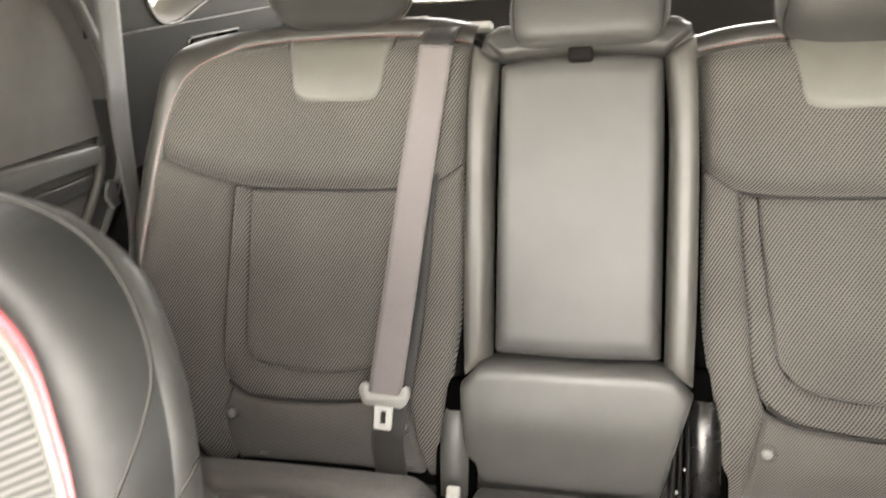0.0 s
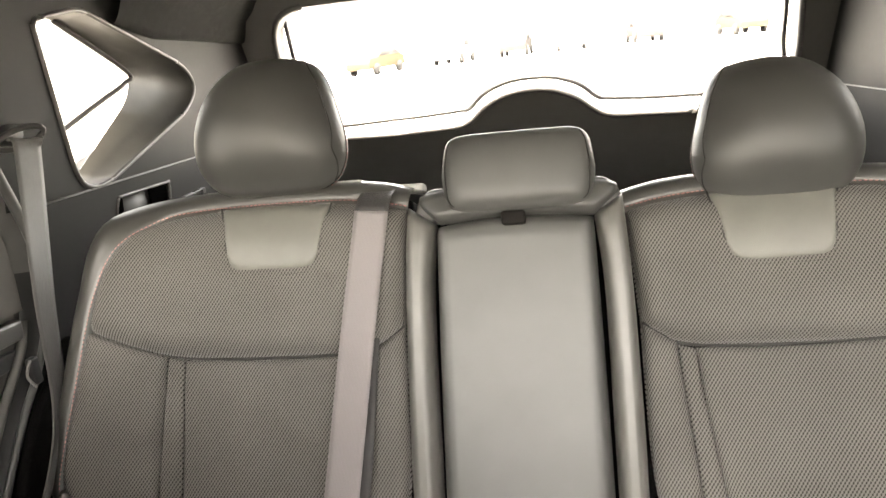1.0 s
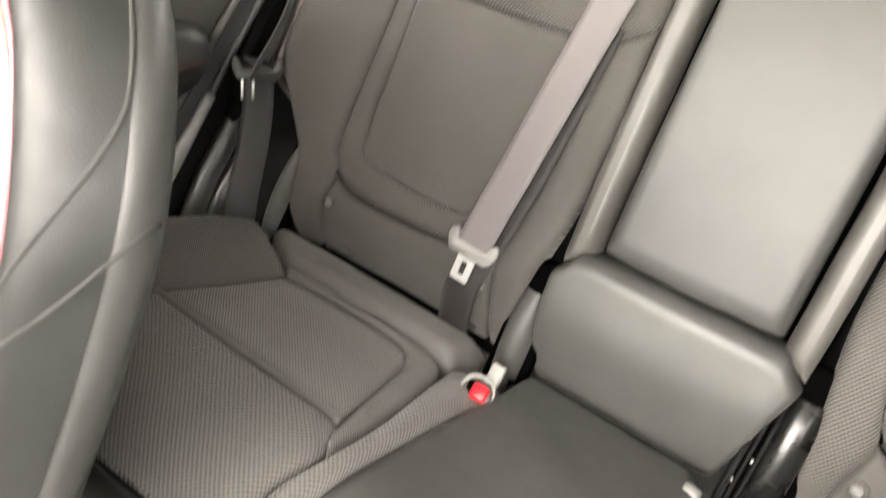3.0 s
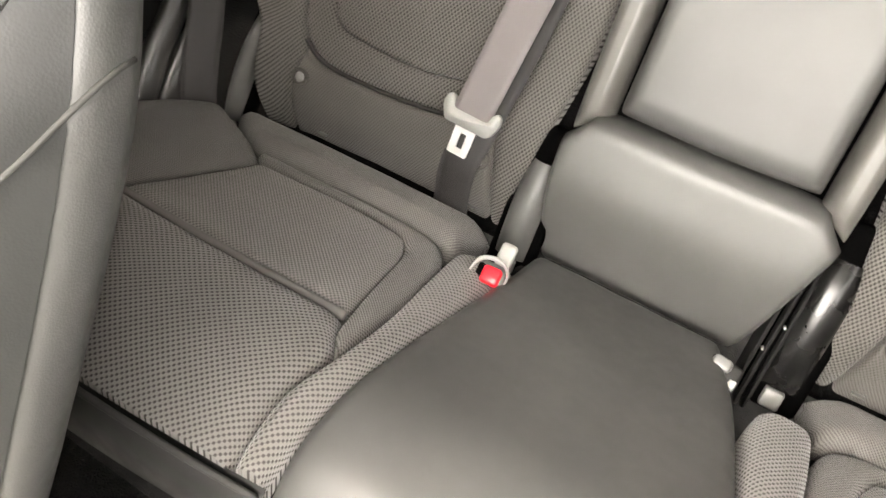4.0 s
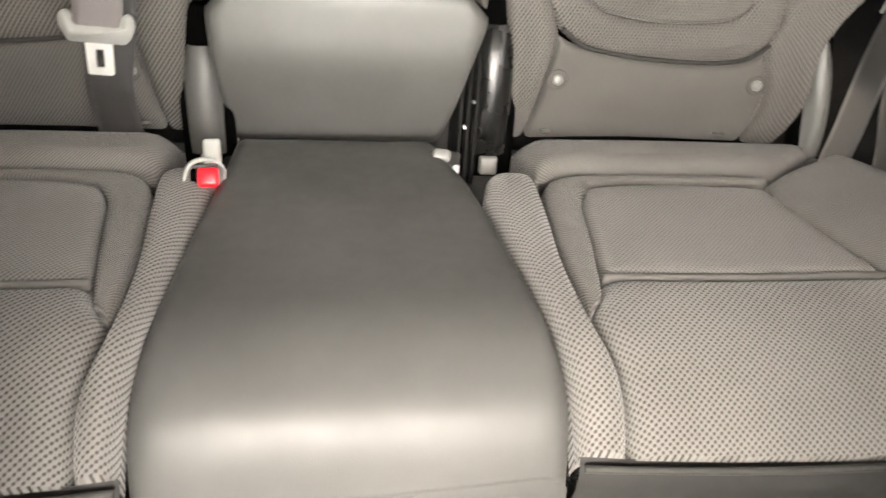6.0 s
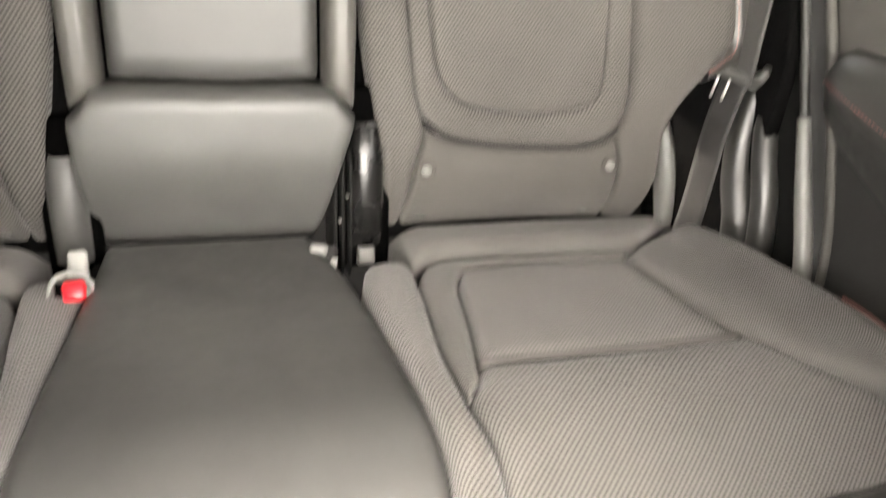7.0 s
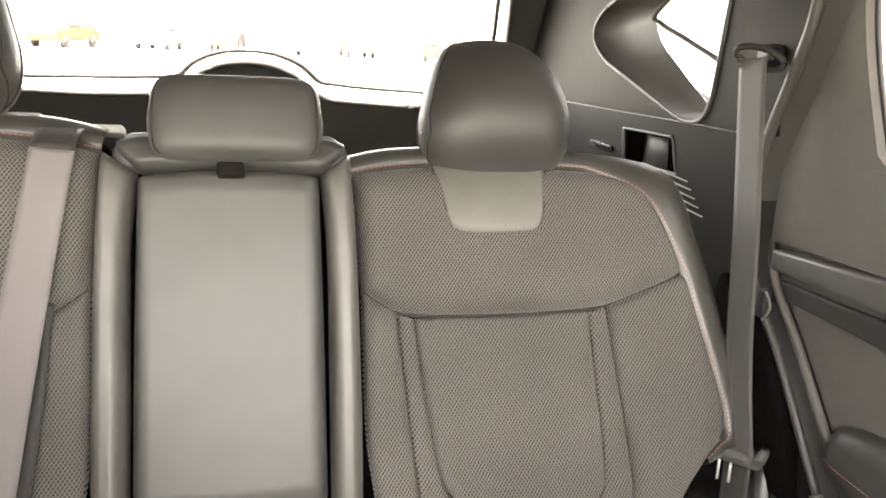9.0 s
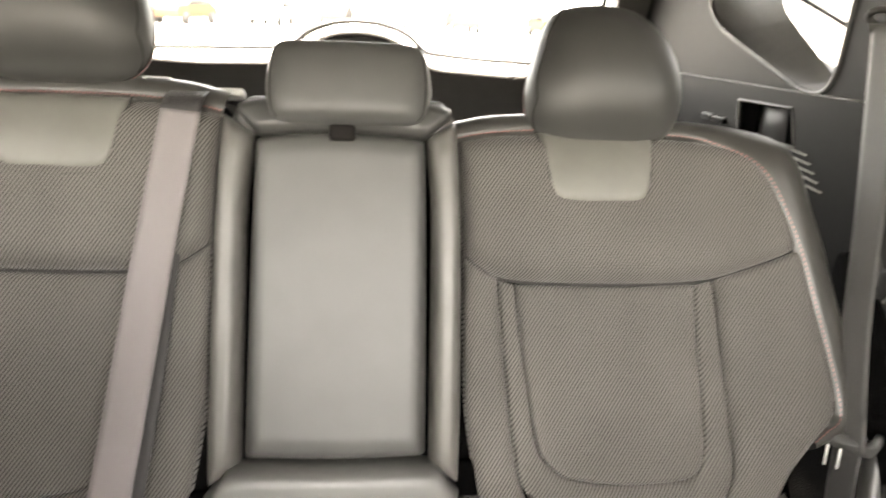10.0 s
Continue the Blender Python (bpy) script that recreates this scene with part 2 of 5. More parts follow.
def on_curve(pts, params):
    p = curve_points(pts, 120)
    want = np.array(params) * 120
    return np.stack([np.interp(want, np.arange(121), p[:, k]) for k in range(p.shape[1])], 1)


def steps(length, edge, n):
    """Parameters from 0 to 1, closer together within edge of both ends."""
    e = min(edge / max(length, 1e-6), 0.45)
    near = [0, 0.06 * e, 0.18 * e, 0.36 * e, 0.62 * e]
    mid = list(np.linspace(e, 1 - e, n))
    return near + mid + [1 - v for v in reversed(near)]


def length_of(pts):
    p = np.array(pts, float)
    return float(np.linalg.norm(np.diff(p, axis=0), axis=1).sum())


def cushion_panel(name, parent, mat, left, right, bottom, top, base, puff=0.008, edge=0.012, skirt=0.018, n=14, flat=False, label="", open_edges="", wrinkle=0.0006, sink=0.009, bent=False):
    """An upholstered panel between four edge curves in its own plane. base(a, b) is the ground it lies on, puff how far it swells from
    its seams, edge how wide the swelling's shoulder is. flat: the plane is the floor plan and the panel swells upwards."""
    us, vs = steps(0.5 * (length_of(bottom) + length_of(top)), edge, n), steps(0.5 * (length_of(left) + length_of(right)), edge, n)
    B, T, L, R = on_curve(bottom, us), on_curve(top, us), on_curve(left, vs), on_curve(right, vs)
    width, height = 0.5 * (length_of(bottom) + length_of(top)), 0.5 * (length_of(left) + length_of(right))

    def shoulder(d):
        q = min(max(d / edge, 0.0), 1.0)
        return math.sqrt(max(0.0, 1 - (1 - q) ** 2))

    verts, uvs, nu, nv = [], [], len(us), len(vs)

    def put(a, b, rise):
        h = base(a, b)
        verts.append((a, b, h + rise) if flat else (a, h - rise, b))
        uvs.append((a, b))

    for j, v in enumerate(vs):
        for i, u in enumerate(us):
            p = (1 - v) * B[i] + v * T[i] + (1 - u) * L[j] + u * R[j] - ((1 - u) * (1 - v) * B[0] + u * (1 - v) * B[-1] + (1 - u) * v * T[0] + u * v * T[-1])
            f = 1.0
            f *= 1 if "l" in open_edges else shoulder(u * width)
            f *= 1 if "r" in open_edges else shoulder((1 - u) * width)
            f *= 1 if "b" in open_edges else shoulder(v * height)
            f *= 1 if "t" in open_edges else shoulder((1 - v) * height)
            w = wrinkle * noise.noise((p[0] * 22, p[1] * 22, 3.7 + puff * 90)) * f
            put(p[0], p[1], (puff + sink) * f - sink + w)
    # lay the cloth out by its length over the swelling, so that the knit does not stretch into the seams
    V = np.array(verts).reshape(nv, nu, 3)
    A = np.array(uvs).reshape(nv, nu, 2)
    du = np.concatenate([np.zeros((nv, 1)), np.cumsum(np.linalg.norm(np.diff(V, axis=1), axis=2), 1)], 1)
    dv = np.concatenate([np.zeros((1, nu)), np.cumsum(np.linalg.norm(np.diff(V, axis=0), axis=2), 0)], 0)
    flip_u, flip_v = (1 if A[nv // 2, -1, 0] > A[nv // 2, 0, 0] else -1), (1 if A[-1, nu // 2, 1] > A[0, nu // 2, 1] else -1)
    if not bent:
        A = np.stack([A[:, nu // 2:nu // 2 + 1, 0] + flip_u * (du - du[:, nu // 2:nu // 2 + 1]), A[nv // 2:nv // 2 + 1, :, 1] + flip_v * (dv - dv[nv // 2:nv // 2 + 1])], 2)
        uvs[:] = [tuple(q) for q in A.reshape(-1, 2)]
    faces = [(j * nu + i, j * nu + i + 1, (j + 1) * nu + i + 1, (j + 1) * nu + i) for j in range(nv - 1) for i in range(nu - 1)]
    ring = [i for i in range(nu)] + [j * nu + nu - 1 for j in range(1, nv)] + [(nv - 1) * nu + i for i in range(nu - 2, -1, -1)] + [j * nu for j in range(nv - 2, 0, -1)]
    start = len(verts)
    for k in ring:
        x, y, z = verts[k]
        verts.append((x, y, z - skirt) if flat else (x, y + skirt, z))
        uvs.append(uvs[k])
    c = len(ring)
    faces += [(ring[(k + 1) % c], ring[k], start + k, start + (k + 1) % c) for k in range(c)]
    return under(mesh_object(name, verts, faces, mat, uvs), parent, label)


def strip(name, parent, mat, inner, outer, base, depth, n=60, m=8, label="", tuck=0.0):
    """Upholstery that rolls from the curve inner, on the ground, over to the curve outer, depth behind it."""
    I, O = curve_points(inner, n), curve_points(outer, n)
    verts, uvs = [], []
    for i in range(n + 1):
        p = I[i] - (O[i] - I[i]) * 0.12
        verts.append((p[0], base(*I[i]) + 0.016, p[1]))        # the hem, tucked into the seam
        uvs.append((i * 0.01, -0.01))
        for k in range(m + 1):
            a = k / m * math.pi / 2
            p = I[i] + (O[i] - I[i]) * math.sin(a)
            verts.append((p[0], base(*I[i]) - 0.006 * math.sin(a) * math.cos(a) * 2 + depth * (1 - math.cos(a)), p[1]))
            uvs.append((i * 0.01, k * 0.01))
        p = O[i] + (I[i] - O[i]) * tuck
        verts.append((p[0], base(*I[i]) + depth + 0.075, p[1]))
        uvs.append((i * 0.01, 0.1))
    w = m + 3
    faces = [(i * w + k, (i + 1) * w + k, (i + 1) * w + k + 1, i * w + k + 1) for i in range(n) for k in range(w - 1)]
    return under(mesh_object(name, verts, faces, mat, uvs), parent, label)


def tube(name, parent, mat, pts, r, label="", n=60, sides=8, smooth_path=True, squash=1.0, closed_ends=True):
    """A round bar, cord or rib along pts; r may be a list of radii, one a point."""
    P = curve_points(pts, n) if smooth_path else np.array(pts, float)
    rs = np.interp(np.linspace(0, 1, len(P)), np.linspace(0, 1, len(r)), r) if isinstance(r, (list, tuple)) else [r] * len(P)
    verts, faces, up = [], [], np.array((0.31, 0.17, 0.94))
    for i, p in enumerate(P):
        d = P[min(i + 1, len(P) - 1)] - P[max(i - 1, 0)]
        d = d / np.linalg.norm(d)
        a = np.cross(d, up)
        a /= np.linalg.norm(a)
        b = np.cross(a, d)
        for k in range(sides):
            t = 2 * math.pi * k / sides
            verts.append(p + rs[i] * (a * math.cos(t) + squash * b * math.sin(t)))
    for i in range(len(P) - 1):
        faces += [(i * sides + k, i * sides + (k + 1) % sides, (i + 1) * sides + (k + 1) % sides, (i + 1) * sides + k) for k in range(sides)]
    if closed_ends:
        faces += [tuple(range(sides))[::-1], tuple((len(P) - 1) * sides + k for k in range(sides))]
    return under(mesh_object(name, verts, faces, mat), parent, label)


def stitches(name, parent, mat, pts, r=0.0009, dash=0.0042, gap=0.0022, label=""):
    """A row of single stitches along pts, as one seam."""
    total = length_of(pts)
    count = int(total / (dash + gap))
    P = curve_points(pts, count * 3)
    verts, faces = [], []
    for k in range(count):
        a, b = P[3 * k], P[3 * k + 2]
        d = (b - a) / np.linalg.norm(b - a)
        u = np.cross(d, (0.3, 0.2, 0.93))
        u /= np.linalg.norm(u)
        v = np.cross(u, d)
        s = len(verts)
        for q, f in ((a, 0.6), (0.5 * (a + b), 1.0), (b, 0.6)):
            for j in range(5):
                t = 2 * math.pi * j / 5
                verts.append(q + r * f * (u * math.cos(t) + v * math.sin(t)))
        for h in (0, 5):
            faces += [(s + h + j, s + h + (j + 1) % 5, s + h + 5 + (j + 1) % 5, s + h + 5 + j) for j in range(5)]
    return under(mesh_object(name, verts, faces, mat), parent, label)


def band(name, parent, mat, pts, width, across, thick=0.0014, n=50, label="", curl=0.0):
    """Belt webbing along pts; across gives its width direction at the first and at the last point."""
    P = curve_points(pts, n)
    dist = np.concatenate([[0], np.cumsum(np.linalg.norm(np.diff(P, axis=0), axis=1))])
    verts, uvs, faces, cols = [], [], [], 7
    for i, p in enumerate(P):
        s = i / n
        a = np.array(across[0]) * (1 - s) + np.array(across[1]) * s
        d = P[min(i + 1, n)] - P[max(i - 1, 0)]
        d = d / np.linalg.norm(d)
        a = a - d * a.dot(d)
        a /= np.linalg.norm(a)
        nrm = np.cross(a, d)
        for k in range(cols):
            c = (k / (cols - 1) - 0.5)
            verts.append(p + a * width * c + nrm * (thick / 2 + curl * (4 * c * c)))
            uvs.append((c * width, dist[i]))
        for k in range(cols):
            c = 0.5 - k / (cols - 1)
            verts.append(p + a * width * c + nrm * (-thick / 2 + curl * (4 * c * c)))
            uvs.append((c * width, dist[i]))
    w = 2 * cols
    for i in range(n):
        faces += [(i * w + k, i * w + (k + 1) % w, (i + 1) * w + (k + 1) % w, (i + 1) * w + k) for k in range(w)]
    faces += [tuple(range(w))[::-1], tuple(n * w + k for k in range(w))]
    return under(mesh_object(name, verts, faces, mat, uvs), parent, label)


def slab(name, parent, mat, outline, lo, hi, axis="y", bevel=0.004, label="", segments=3):
    """A plate with the given outline, extruded from lo to hi along an axis, its rims rounded."""
    bm = bmesh.new()

    def at(a, b, c):
        return {"x": (c, a, b), "y": (a, c, b), "z": (a, b, c)}[axis]

    vs = [bm.verts.new(at(a, b, lo)) for a, b in outline]
    face = bm.faces.new(vs)
    out = bmesh.ops.extrude_face_region(bm, geom=[face])
    move = Vector(at(0, 0, hi - lo))
    bmesh.ops.translate(bm, vec=move, verts=[v for v in out["geom"] if isinstance(v, bmesh.types.BMVert)])
    if bevel:
        rims = [e for e in bm.edges if len(e.link_faces) == 2 and e.calc_face_angle(0) > 0.6]
        bmesh.ops.bevel(bm, geom=rims, offset=bevel, segments=segments, affect="EDGES", profile=0.5, clamp_overlap=True)
    return part(name, bm, mat, parent, label)


def box(name, parent, mat, lo, hi, bevel=0.004, label="", turn=None):
    bm = bmesh.new()
    bmesh.ops.create_cube(bm, size=1.0)
    size = Vector(hi) - Vector(lo)
    bmesh.ops.scale(bm, vec=size, verts=bm.verts)
    if bevel:
        bmesh.ops.bevel(bm, geom=bm.edges[:], offset=bevel, segments=3, affect="EDGES", profile=0.5, clamp_overlap=True)
    if turn is not None:
        bmesh.ops.transform(bm, matrix=turn, verts=bm.verts)
    bmesh.ops.translate(bm, vec=(Vector(lo) + Vector(hi)) / 2, verts=bm.verts)
    return part(name, bm, mat, parent, label)


def holed(name, parent, mat, outer, holes, lo, hi, axis="x", label="", kind=""):
    """A wall with openings that go through it."""
    bm = bmesh.new()

    def at(a, b, c):
        return {"x": (c, a, b), "y": (a, c, b), "z": (a, b, c)}[axis]

    edges = []
    for loop in (outer, *holes):
        vs = [bm.verts.new(at(a, b, lo)) for a, b in loop]
        edges += [bm.edges.new((vs[i], vs[(i + 1) % len(vs)])) for i in range(len(vs))]
    bmesh.ops.triangle_fill(bm, use_beauty=True, use_dissolve=False, edges=edges)
    out = bmesh.ops.extrude_face_region(bm, geom=bm.faces[:])
    bmesh.ops.translate(bm, vec=Vector(at(0, 0, hi - lo)), verts=[v for v in out["geom"] if isinstance(v, bmesh.types.BMVert)])
    return part(name, bm, mat, parent, label, smooth=False)


def loft(name, parent, mat, rings, label="", caps=(False, False), closed=True):
    """Skin over rings of equally many points."""
    n, verts, faces = len(rings[0]), [tuple(p) for r in rings for p in r], []
    last = n if closed else n - 1
    for j in range(len(rings) - 1):
        faces += [(j * n + i, j * n + (i + 1) % n, (j + 1) * n + (i + 1) % n, (j + 1) * n + i) for i in range(last)]
    if caps[0]:
        faces.append(tuple(range(n))[::-1])
    if caps[1]:
        faces.append(tuple((len(rings) - 1) * n + i for i in range(n)))
    return under(mesh_object(name, verts, faces, mat), parent, label)


def rounded(points, r=0.03, n=5):
    """A closed outline with its corners rounded; r may be a list."""
    out, c = [], len(points)
    for i, p in enumerate(points):
        p, a, b = Vector(p), Vector(points[i - 1]), Vector(points[(i + 1) % c])
        rr = r[i] if isinstance(r, (list, tuple)) else r
        da, db = (a - p), (b - p)
        q, s = p + da.normalized() * min(rr, da.length * 0.48), p + db.normalized() * min(rr, db.length * 0.48)
        for k in range(n + 1):
            t = k / n
            out.append(tuple((1 - t) ** 2 * q + 2 * t * (1 - t) * p + t * t * s))
    return out


# ---- rear seats: backrests ----
def bump_at(v, centre, width):
    return math.exp(-((v - centre) / width) ** 2)


def seat_ground(x, z):
    """The padded ground of an outer backrest, in the seat frame: lumbar swell, raised outer wing, rounded shoulder."""
    ax = abs(x)
    wing = min(max((ax - 0.49) / 0.12, 0), 1)
    y = -0.012 * bump_at(z, -0.06, 0.10) - 0.022 * wing * wing * (3 - 2 * wing)
    y += 0.004 * bump_at(ax, 0.35, 0.12)
    if z > 0.36:
        y += 0.9 * (z - 0.36) ** 2 * 4
    if z < -0.10:
        y += 5.9 * (z + 0.10) ** 2
    return y


def backrest(parent, s, zf=1.0):
    """An outer backrest. s: +1 or -1 for its side; zf stretches it in height."""
    spread = 0.018 if zf > 1 else 0.007      # the wide seat's cloth reaches further out

    grow = 0.012 if zf > 1 else 0.0          # and its back insert is wider

    def out(x):
        mid = grow * min(max((x - 0.36) / 0.09, 0), 1) * (1 - min(max((x - 0.52) / 0.08, 0), 1))
        return x + mid + spread * min(max((x - 0.52) / 0.06, 0), 1)

    def c(pts):
        return [(s * out(x), z * zf if z > 0 else z) for x, z in pts]

    def panel(name, mat, left, right, bottom, top, **kw):
        if s < 0:
            left, right, bottom, top = right, left, bottom[::-1], top[::-1]
        return cushion_panel(name, parent, mat, c(left), c(right), c(bottom), c(top), lambda a, b: seat_ground(a, b / zf if b > 0 else b), **kw)

    seam = [(0.158, 0.253), (0.180, 0.238), (0.201, 0.226), (0.256, 0.220), (0.357, 0.219), (0.440, 0.221), (0.496, 0.227), (0.550, 0.246), (0.598, 0.266)]
    top = [(0.148, 0.409), (0.192, 0.419), (0.254, 0.426), (0.340, 0.428), (0.424, 0.426), (0.484, 0.420), (0.522, 0.407)]
    wing_top = [(0.598, 0.266), (0.584, 0.312), (0.568, 0.358), (0.549, 0.388), (0.522, 0.407)]
    panel("upper_panel", FABRIC, [seam[0], top[0]], wing_top, seam, top, puff=0.018, edge=0.024, n=22, sink=0.011, label="black knitted fabric upper back panel")
    out_l = [(0.201, 0.224), (0.206, 0.160), (0.212, 0.090), (0.219, 0.010), (0.224, -0.022), (0.236, -0.046), (0.263, -0.064)]
    out_b = [(0.263, -0.064), (0.300, -0.072), (0.346, -0.077), (0.400, -0.079), (0.440, -0.078), (0.470, -0.072)]
    out_r = [(0.470, -0.072), (0.493, -0.056), (0.505, -0.024), (0.506, 0.044), (0.503, 0.100), (0.492, 0.225)]
    in_l = [(0.223, 0.217), (0.229, 0.160), (0.235, 0.110), (0.243, 0.050), (0.248, 0.016), (0.260, -0.008), (0.286, -0.026)]
    in_b = [(0.286, -0.026), (0.320, -0.034), (0.362, -0.037), (0.400, -0.036), (0.440, -0.031)]
    in_r = [(0.440, -0.031), (0.461, -0.018), (0.469, 0.010), (0.471, 0.060), (0.470, 0.110), (0.466, 0.219)]
    panel("insert", FABRIC, [(0.262, -0.006), (0.250, 0.010), (0.243, 0.050), (0.235, 0.110), (0.224, 0.218)], [(0.464, -0.012), (0.469, 0.010), (0.471, 0.060), (0.470, 0.110), (0.466, 0.220)],
          [(0.262, -0.006), (0.274, -0.021), (0.290, -0.028), (0.362, -0.037), (0.430, -0.033), (0.453, -0.026), (0.464, -0.012)], [(0.224, 0.218), (0.345, 0.216), (0.466, 0.220)], puff=0.009, edge=0.010, n=20, sink=0.001)
    panel("surround", FABRIC, [out_l[0], in_l[0]], [out_r[-1], in_r[-1]], out_l + out_b[1:] + out_r[1:], in_l + in_b[1:] + in_r[1:], puff=0.007, edge=0.009, n=40, sink=0.001, bent=True)
    low_l = [(0.213, -0.196), (0.217, -0.145), (0.224, -0.098), (0.234, -0.054)]        # seams that run down beside the buttons
    low_r = [(0.507, -0.196), (0.504, -0.145), (0.499, -0.098), (0.488, -0.062)]
    panel("inner_wing", FABRIC, [(0.186, -0.196), (0.181, -0.110), (0.176, -0.062), (0.166, 0.000), (0.158, 0.080), (0.157, 0.253)], low_l + [(0.222, -0.012), (0.212, 0.090), (0.201, 0.226)],
          [(0.186, -0.196), (0.213, -0.196)], [(0.157, 0.253), (0.180, 0.238), (0.201, 0.226)], puff=0.011, edge=0.012, n=22, sink=0.003)
    panel("outer_wing", FABRIC, low_r + [(0.507, -0.020), (0.505, 0.080), (0.496, 0.227)],
          [(0.548, -0.197), (0.551, -0.120), (0.550, -0.072), (0.557, -0.042), (0.573, -0.012), (0.601, 0.020), (0.632, 0.052), (0.635, 0.095), (0.617, 0.180), (0.598, 0.266)],
          [(0.507, -0.196), (0.548, -0.197)], [(0.496, 0.227), (0.550, 0.246), (0.598, 0.266)], puff=0.011, edge=0.012, n=24, sink=0.003)
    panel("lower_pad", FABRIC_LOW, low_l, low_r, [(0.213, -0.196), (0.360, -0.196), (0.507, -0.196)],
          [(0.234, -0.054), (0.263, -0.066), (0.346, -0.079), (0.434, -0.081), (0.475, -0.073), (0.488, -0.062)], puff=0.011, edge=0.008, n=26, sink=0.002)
    # dark cords lie in the two creases and stand for the shade there
    tube("cross_seam", parent, SEAM, [(x, seat_ground(x, z) + 0.0035, z * zf) for x, z in curve_points([(s * a, b) for a, b in seam], 40)], 0.0030, "seam across the backrest, dark with crease shade", n=80, sides=6)
    hem = [q for q in out_l if q[1] < 0][1:] + out_b[1:-1] + [q for q in out_r if q[1] < -0.03]
    tube("surround_seam", parent, SEAM, [(x, seat_ground(x, z) - 0.0062, z) for x, z in curve_points(c(hem), 60)], 0.0030, "seam round the back insert, dark with crease shade", n=90, sides=6)
    # pale leather patch below the head restraint
    pl, pr = [(0.271, 0.350), (0.266, 0.375), (0.255, 0.424)], [(0.405, 0.350), (0.409, 0.375), (0.420, 0.427)]
    pb, pt = [(0.271, 0.350), (0.275, 0.337), (0.286, 0.3235), (0.338, 0.321), (0.390, 0.3235), (0.401, 0.334), (0.405, 0.350)], [(0.255, 0.424), (0.338, 0.428), (0.420, 0.427)]

    def lift(a, b):
        return seat_ground(a, b / zf) - 0.0155

    if zf > 1:
        pl, pr, pb = [[(x, z + 0.009 * min(max((0.424 - z) / 0.09, 0), 1)) for x, z in q] for q in (pl, pr, pb)]

    def flat(pts):
        return [(s * x, z * zf) for x, z in pts]

    el, er, eb, et = (pl, pr, pb, pt) if s > 0 else (pr, pl, pb[::-1], pt[::-1])
    cushion_panel("leather_patch", parent, LEATHER_PALE, flat(el), flat(er), flat(eb), flat(et), lift, puff=0.005, edge=0.012, skirt=0.01, n=14, label="grey leather trapezoid patch")
    tube("patch_seam", parent, SEAM, [(x, lift(x, z) - 0.0012, z) for x, z in flat(pl[::-1] + pb[1:-1] + pr)], 0.0014, "dark seam round the leather patch", n=90, sides=6)
    # leather edge that rolls round the outer side and over the top
    line = [(0.598, 0.018), (0.618, 0.033), (0.635, 0.048), (0.632, 0.095), (0.614, 0.180), (0.595, 0.265), (0.581, 0.311), (0.565, 0.356), (0.546, 0.386), (0.520, 0.406), (0.484, 0.421), (0.424, 0.427), (0.340, 0.429), (0.254, 0.427), (0.192, 0.420), (0.147, 0.410)]
    rim = [(0.612, 0.004), (0.652, 0.018), (0.685, 0.044), (0.686, 0.100), (0.672, 0.185), (0.655, 0.275), (0.643, 0.325), (0.632, 0.386), (0.610, 0.426), (0.560, 0.447), (0.500, 0.456), (0.424, 0.461), (0.340, 0.462), (0.254, 0.461), (0.192, 0.455), (0.140, 0.442)]
    strip("edge_leather", parent, LEATHER_EDGE, c(line), [(s * x, z * zf if z > 0 else z) for x, z in rim], lambda a, b: seat_ground(a, b / zf if b > 0 else b) - 0.005, 0.042, label="black leather edge roll")
    I, O = curve_points([(out(x), z) for x, z in line], 90), curve_points(rim, 90)
    for off in (0.06,):
        rows_ = [(i_ + (o_ - i_) * off) for i_, o_ in zip(I, O)]
        stitches("stitching", parent, STITCH, [(s * q[0], seat_ground(i_[0], i_[1]) - 0.0066 + 0.042 * off * off * 0.5, q[1] * zf if q[1] > 0 else q[1]) for q, i_ in zip(rows_, I)], label="red decorative stitching")
    for dx in (0.236, 0.500 if zf > 1 else 0.485):
        bm = bmesh.new()
        bmesh.ops.create_uvsphere(bm, u_segments=14, v_segments=8, radius=0.0066)
        bmesh.ops.scale(bm, vec=(1, 0.6, 1), verts=bm.verts)
        bmesh.ops.translate(bm, vec=(s * dx, seat_ground(dx, -0.1) - 0.0125, -0.103), verts=bm.verts)
        button = part("anchor_button", bm, SILL, parent, "small round grey button")
        tube("rim", button, FABRIC, [(s * dx + 0.0110 * math.cos(a), seat_ground(dx, -0.1) - 0.0115, -0.103 + 0.0110 * math.sin(a)) for a in np.linspace(0, 2 * math.pi, 25)], 0.0016, sides=6, smooth_path=False)
    for dx in (0.238, 0.468):
        box("loop_tab", parent, PLASTIC_GREY, (s * dx - 0.007, seat_ground(dx, -0.17) - 0.016, -0.1735), (s * dx + 0.007, seat_ground(dx, -0.17) - 0.009, -0.1705), 0.0015, "small grey fabric tab at the foot of the backrest")
    # shell behind the upholstery
    shell = c([(0.176, -0.205), (0.155, -0.06), (0.148, 0.10), (0.142, 0.30), (0.142, 0.425), (0.25, 0.440), (0.42, 0.440), (0.54, 0.428), (0.595, 0.405), (0.625, 0.35), (0.650, 0.26), (0.672, 0.12), (0.662, 0.055), (0.590, 0.005), (0.545, -0.045), (0.540, -0.205)])
    # blacker than the carpet, for the shade in the side gap
    slab("back_shell", parent, SHADE_BLACK, shell, 0.03, 0.115, "y", 0.012, "black carpeted back shell")


wide_seat = thing("rear_bench", WIDE, "wide rear backrest in black knit and leather with folded-up centre armrest", "car seat", "rear backrests")
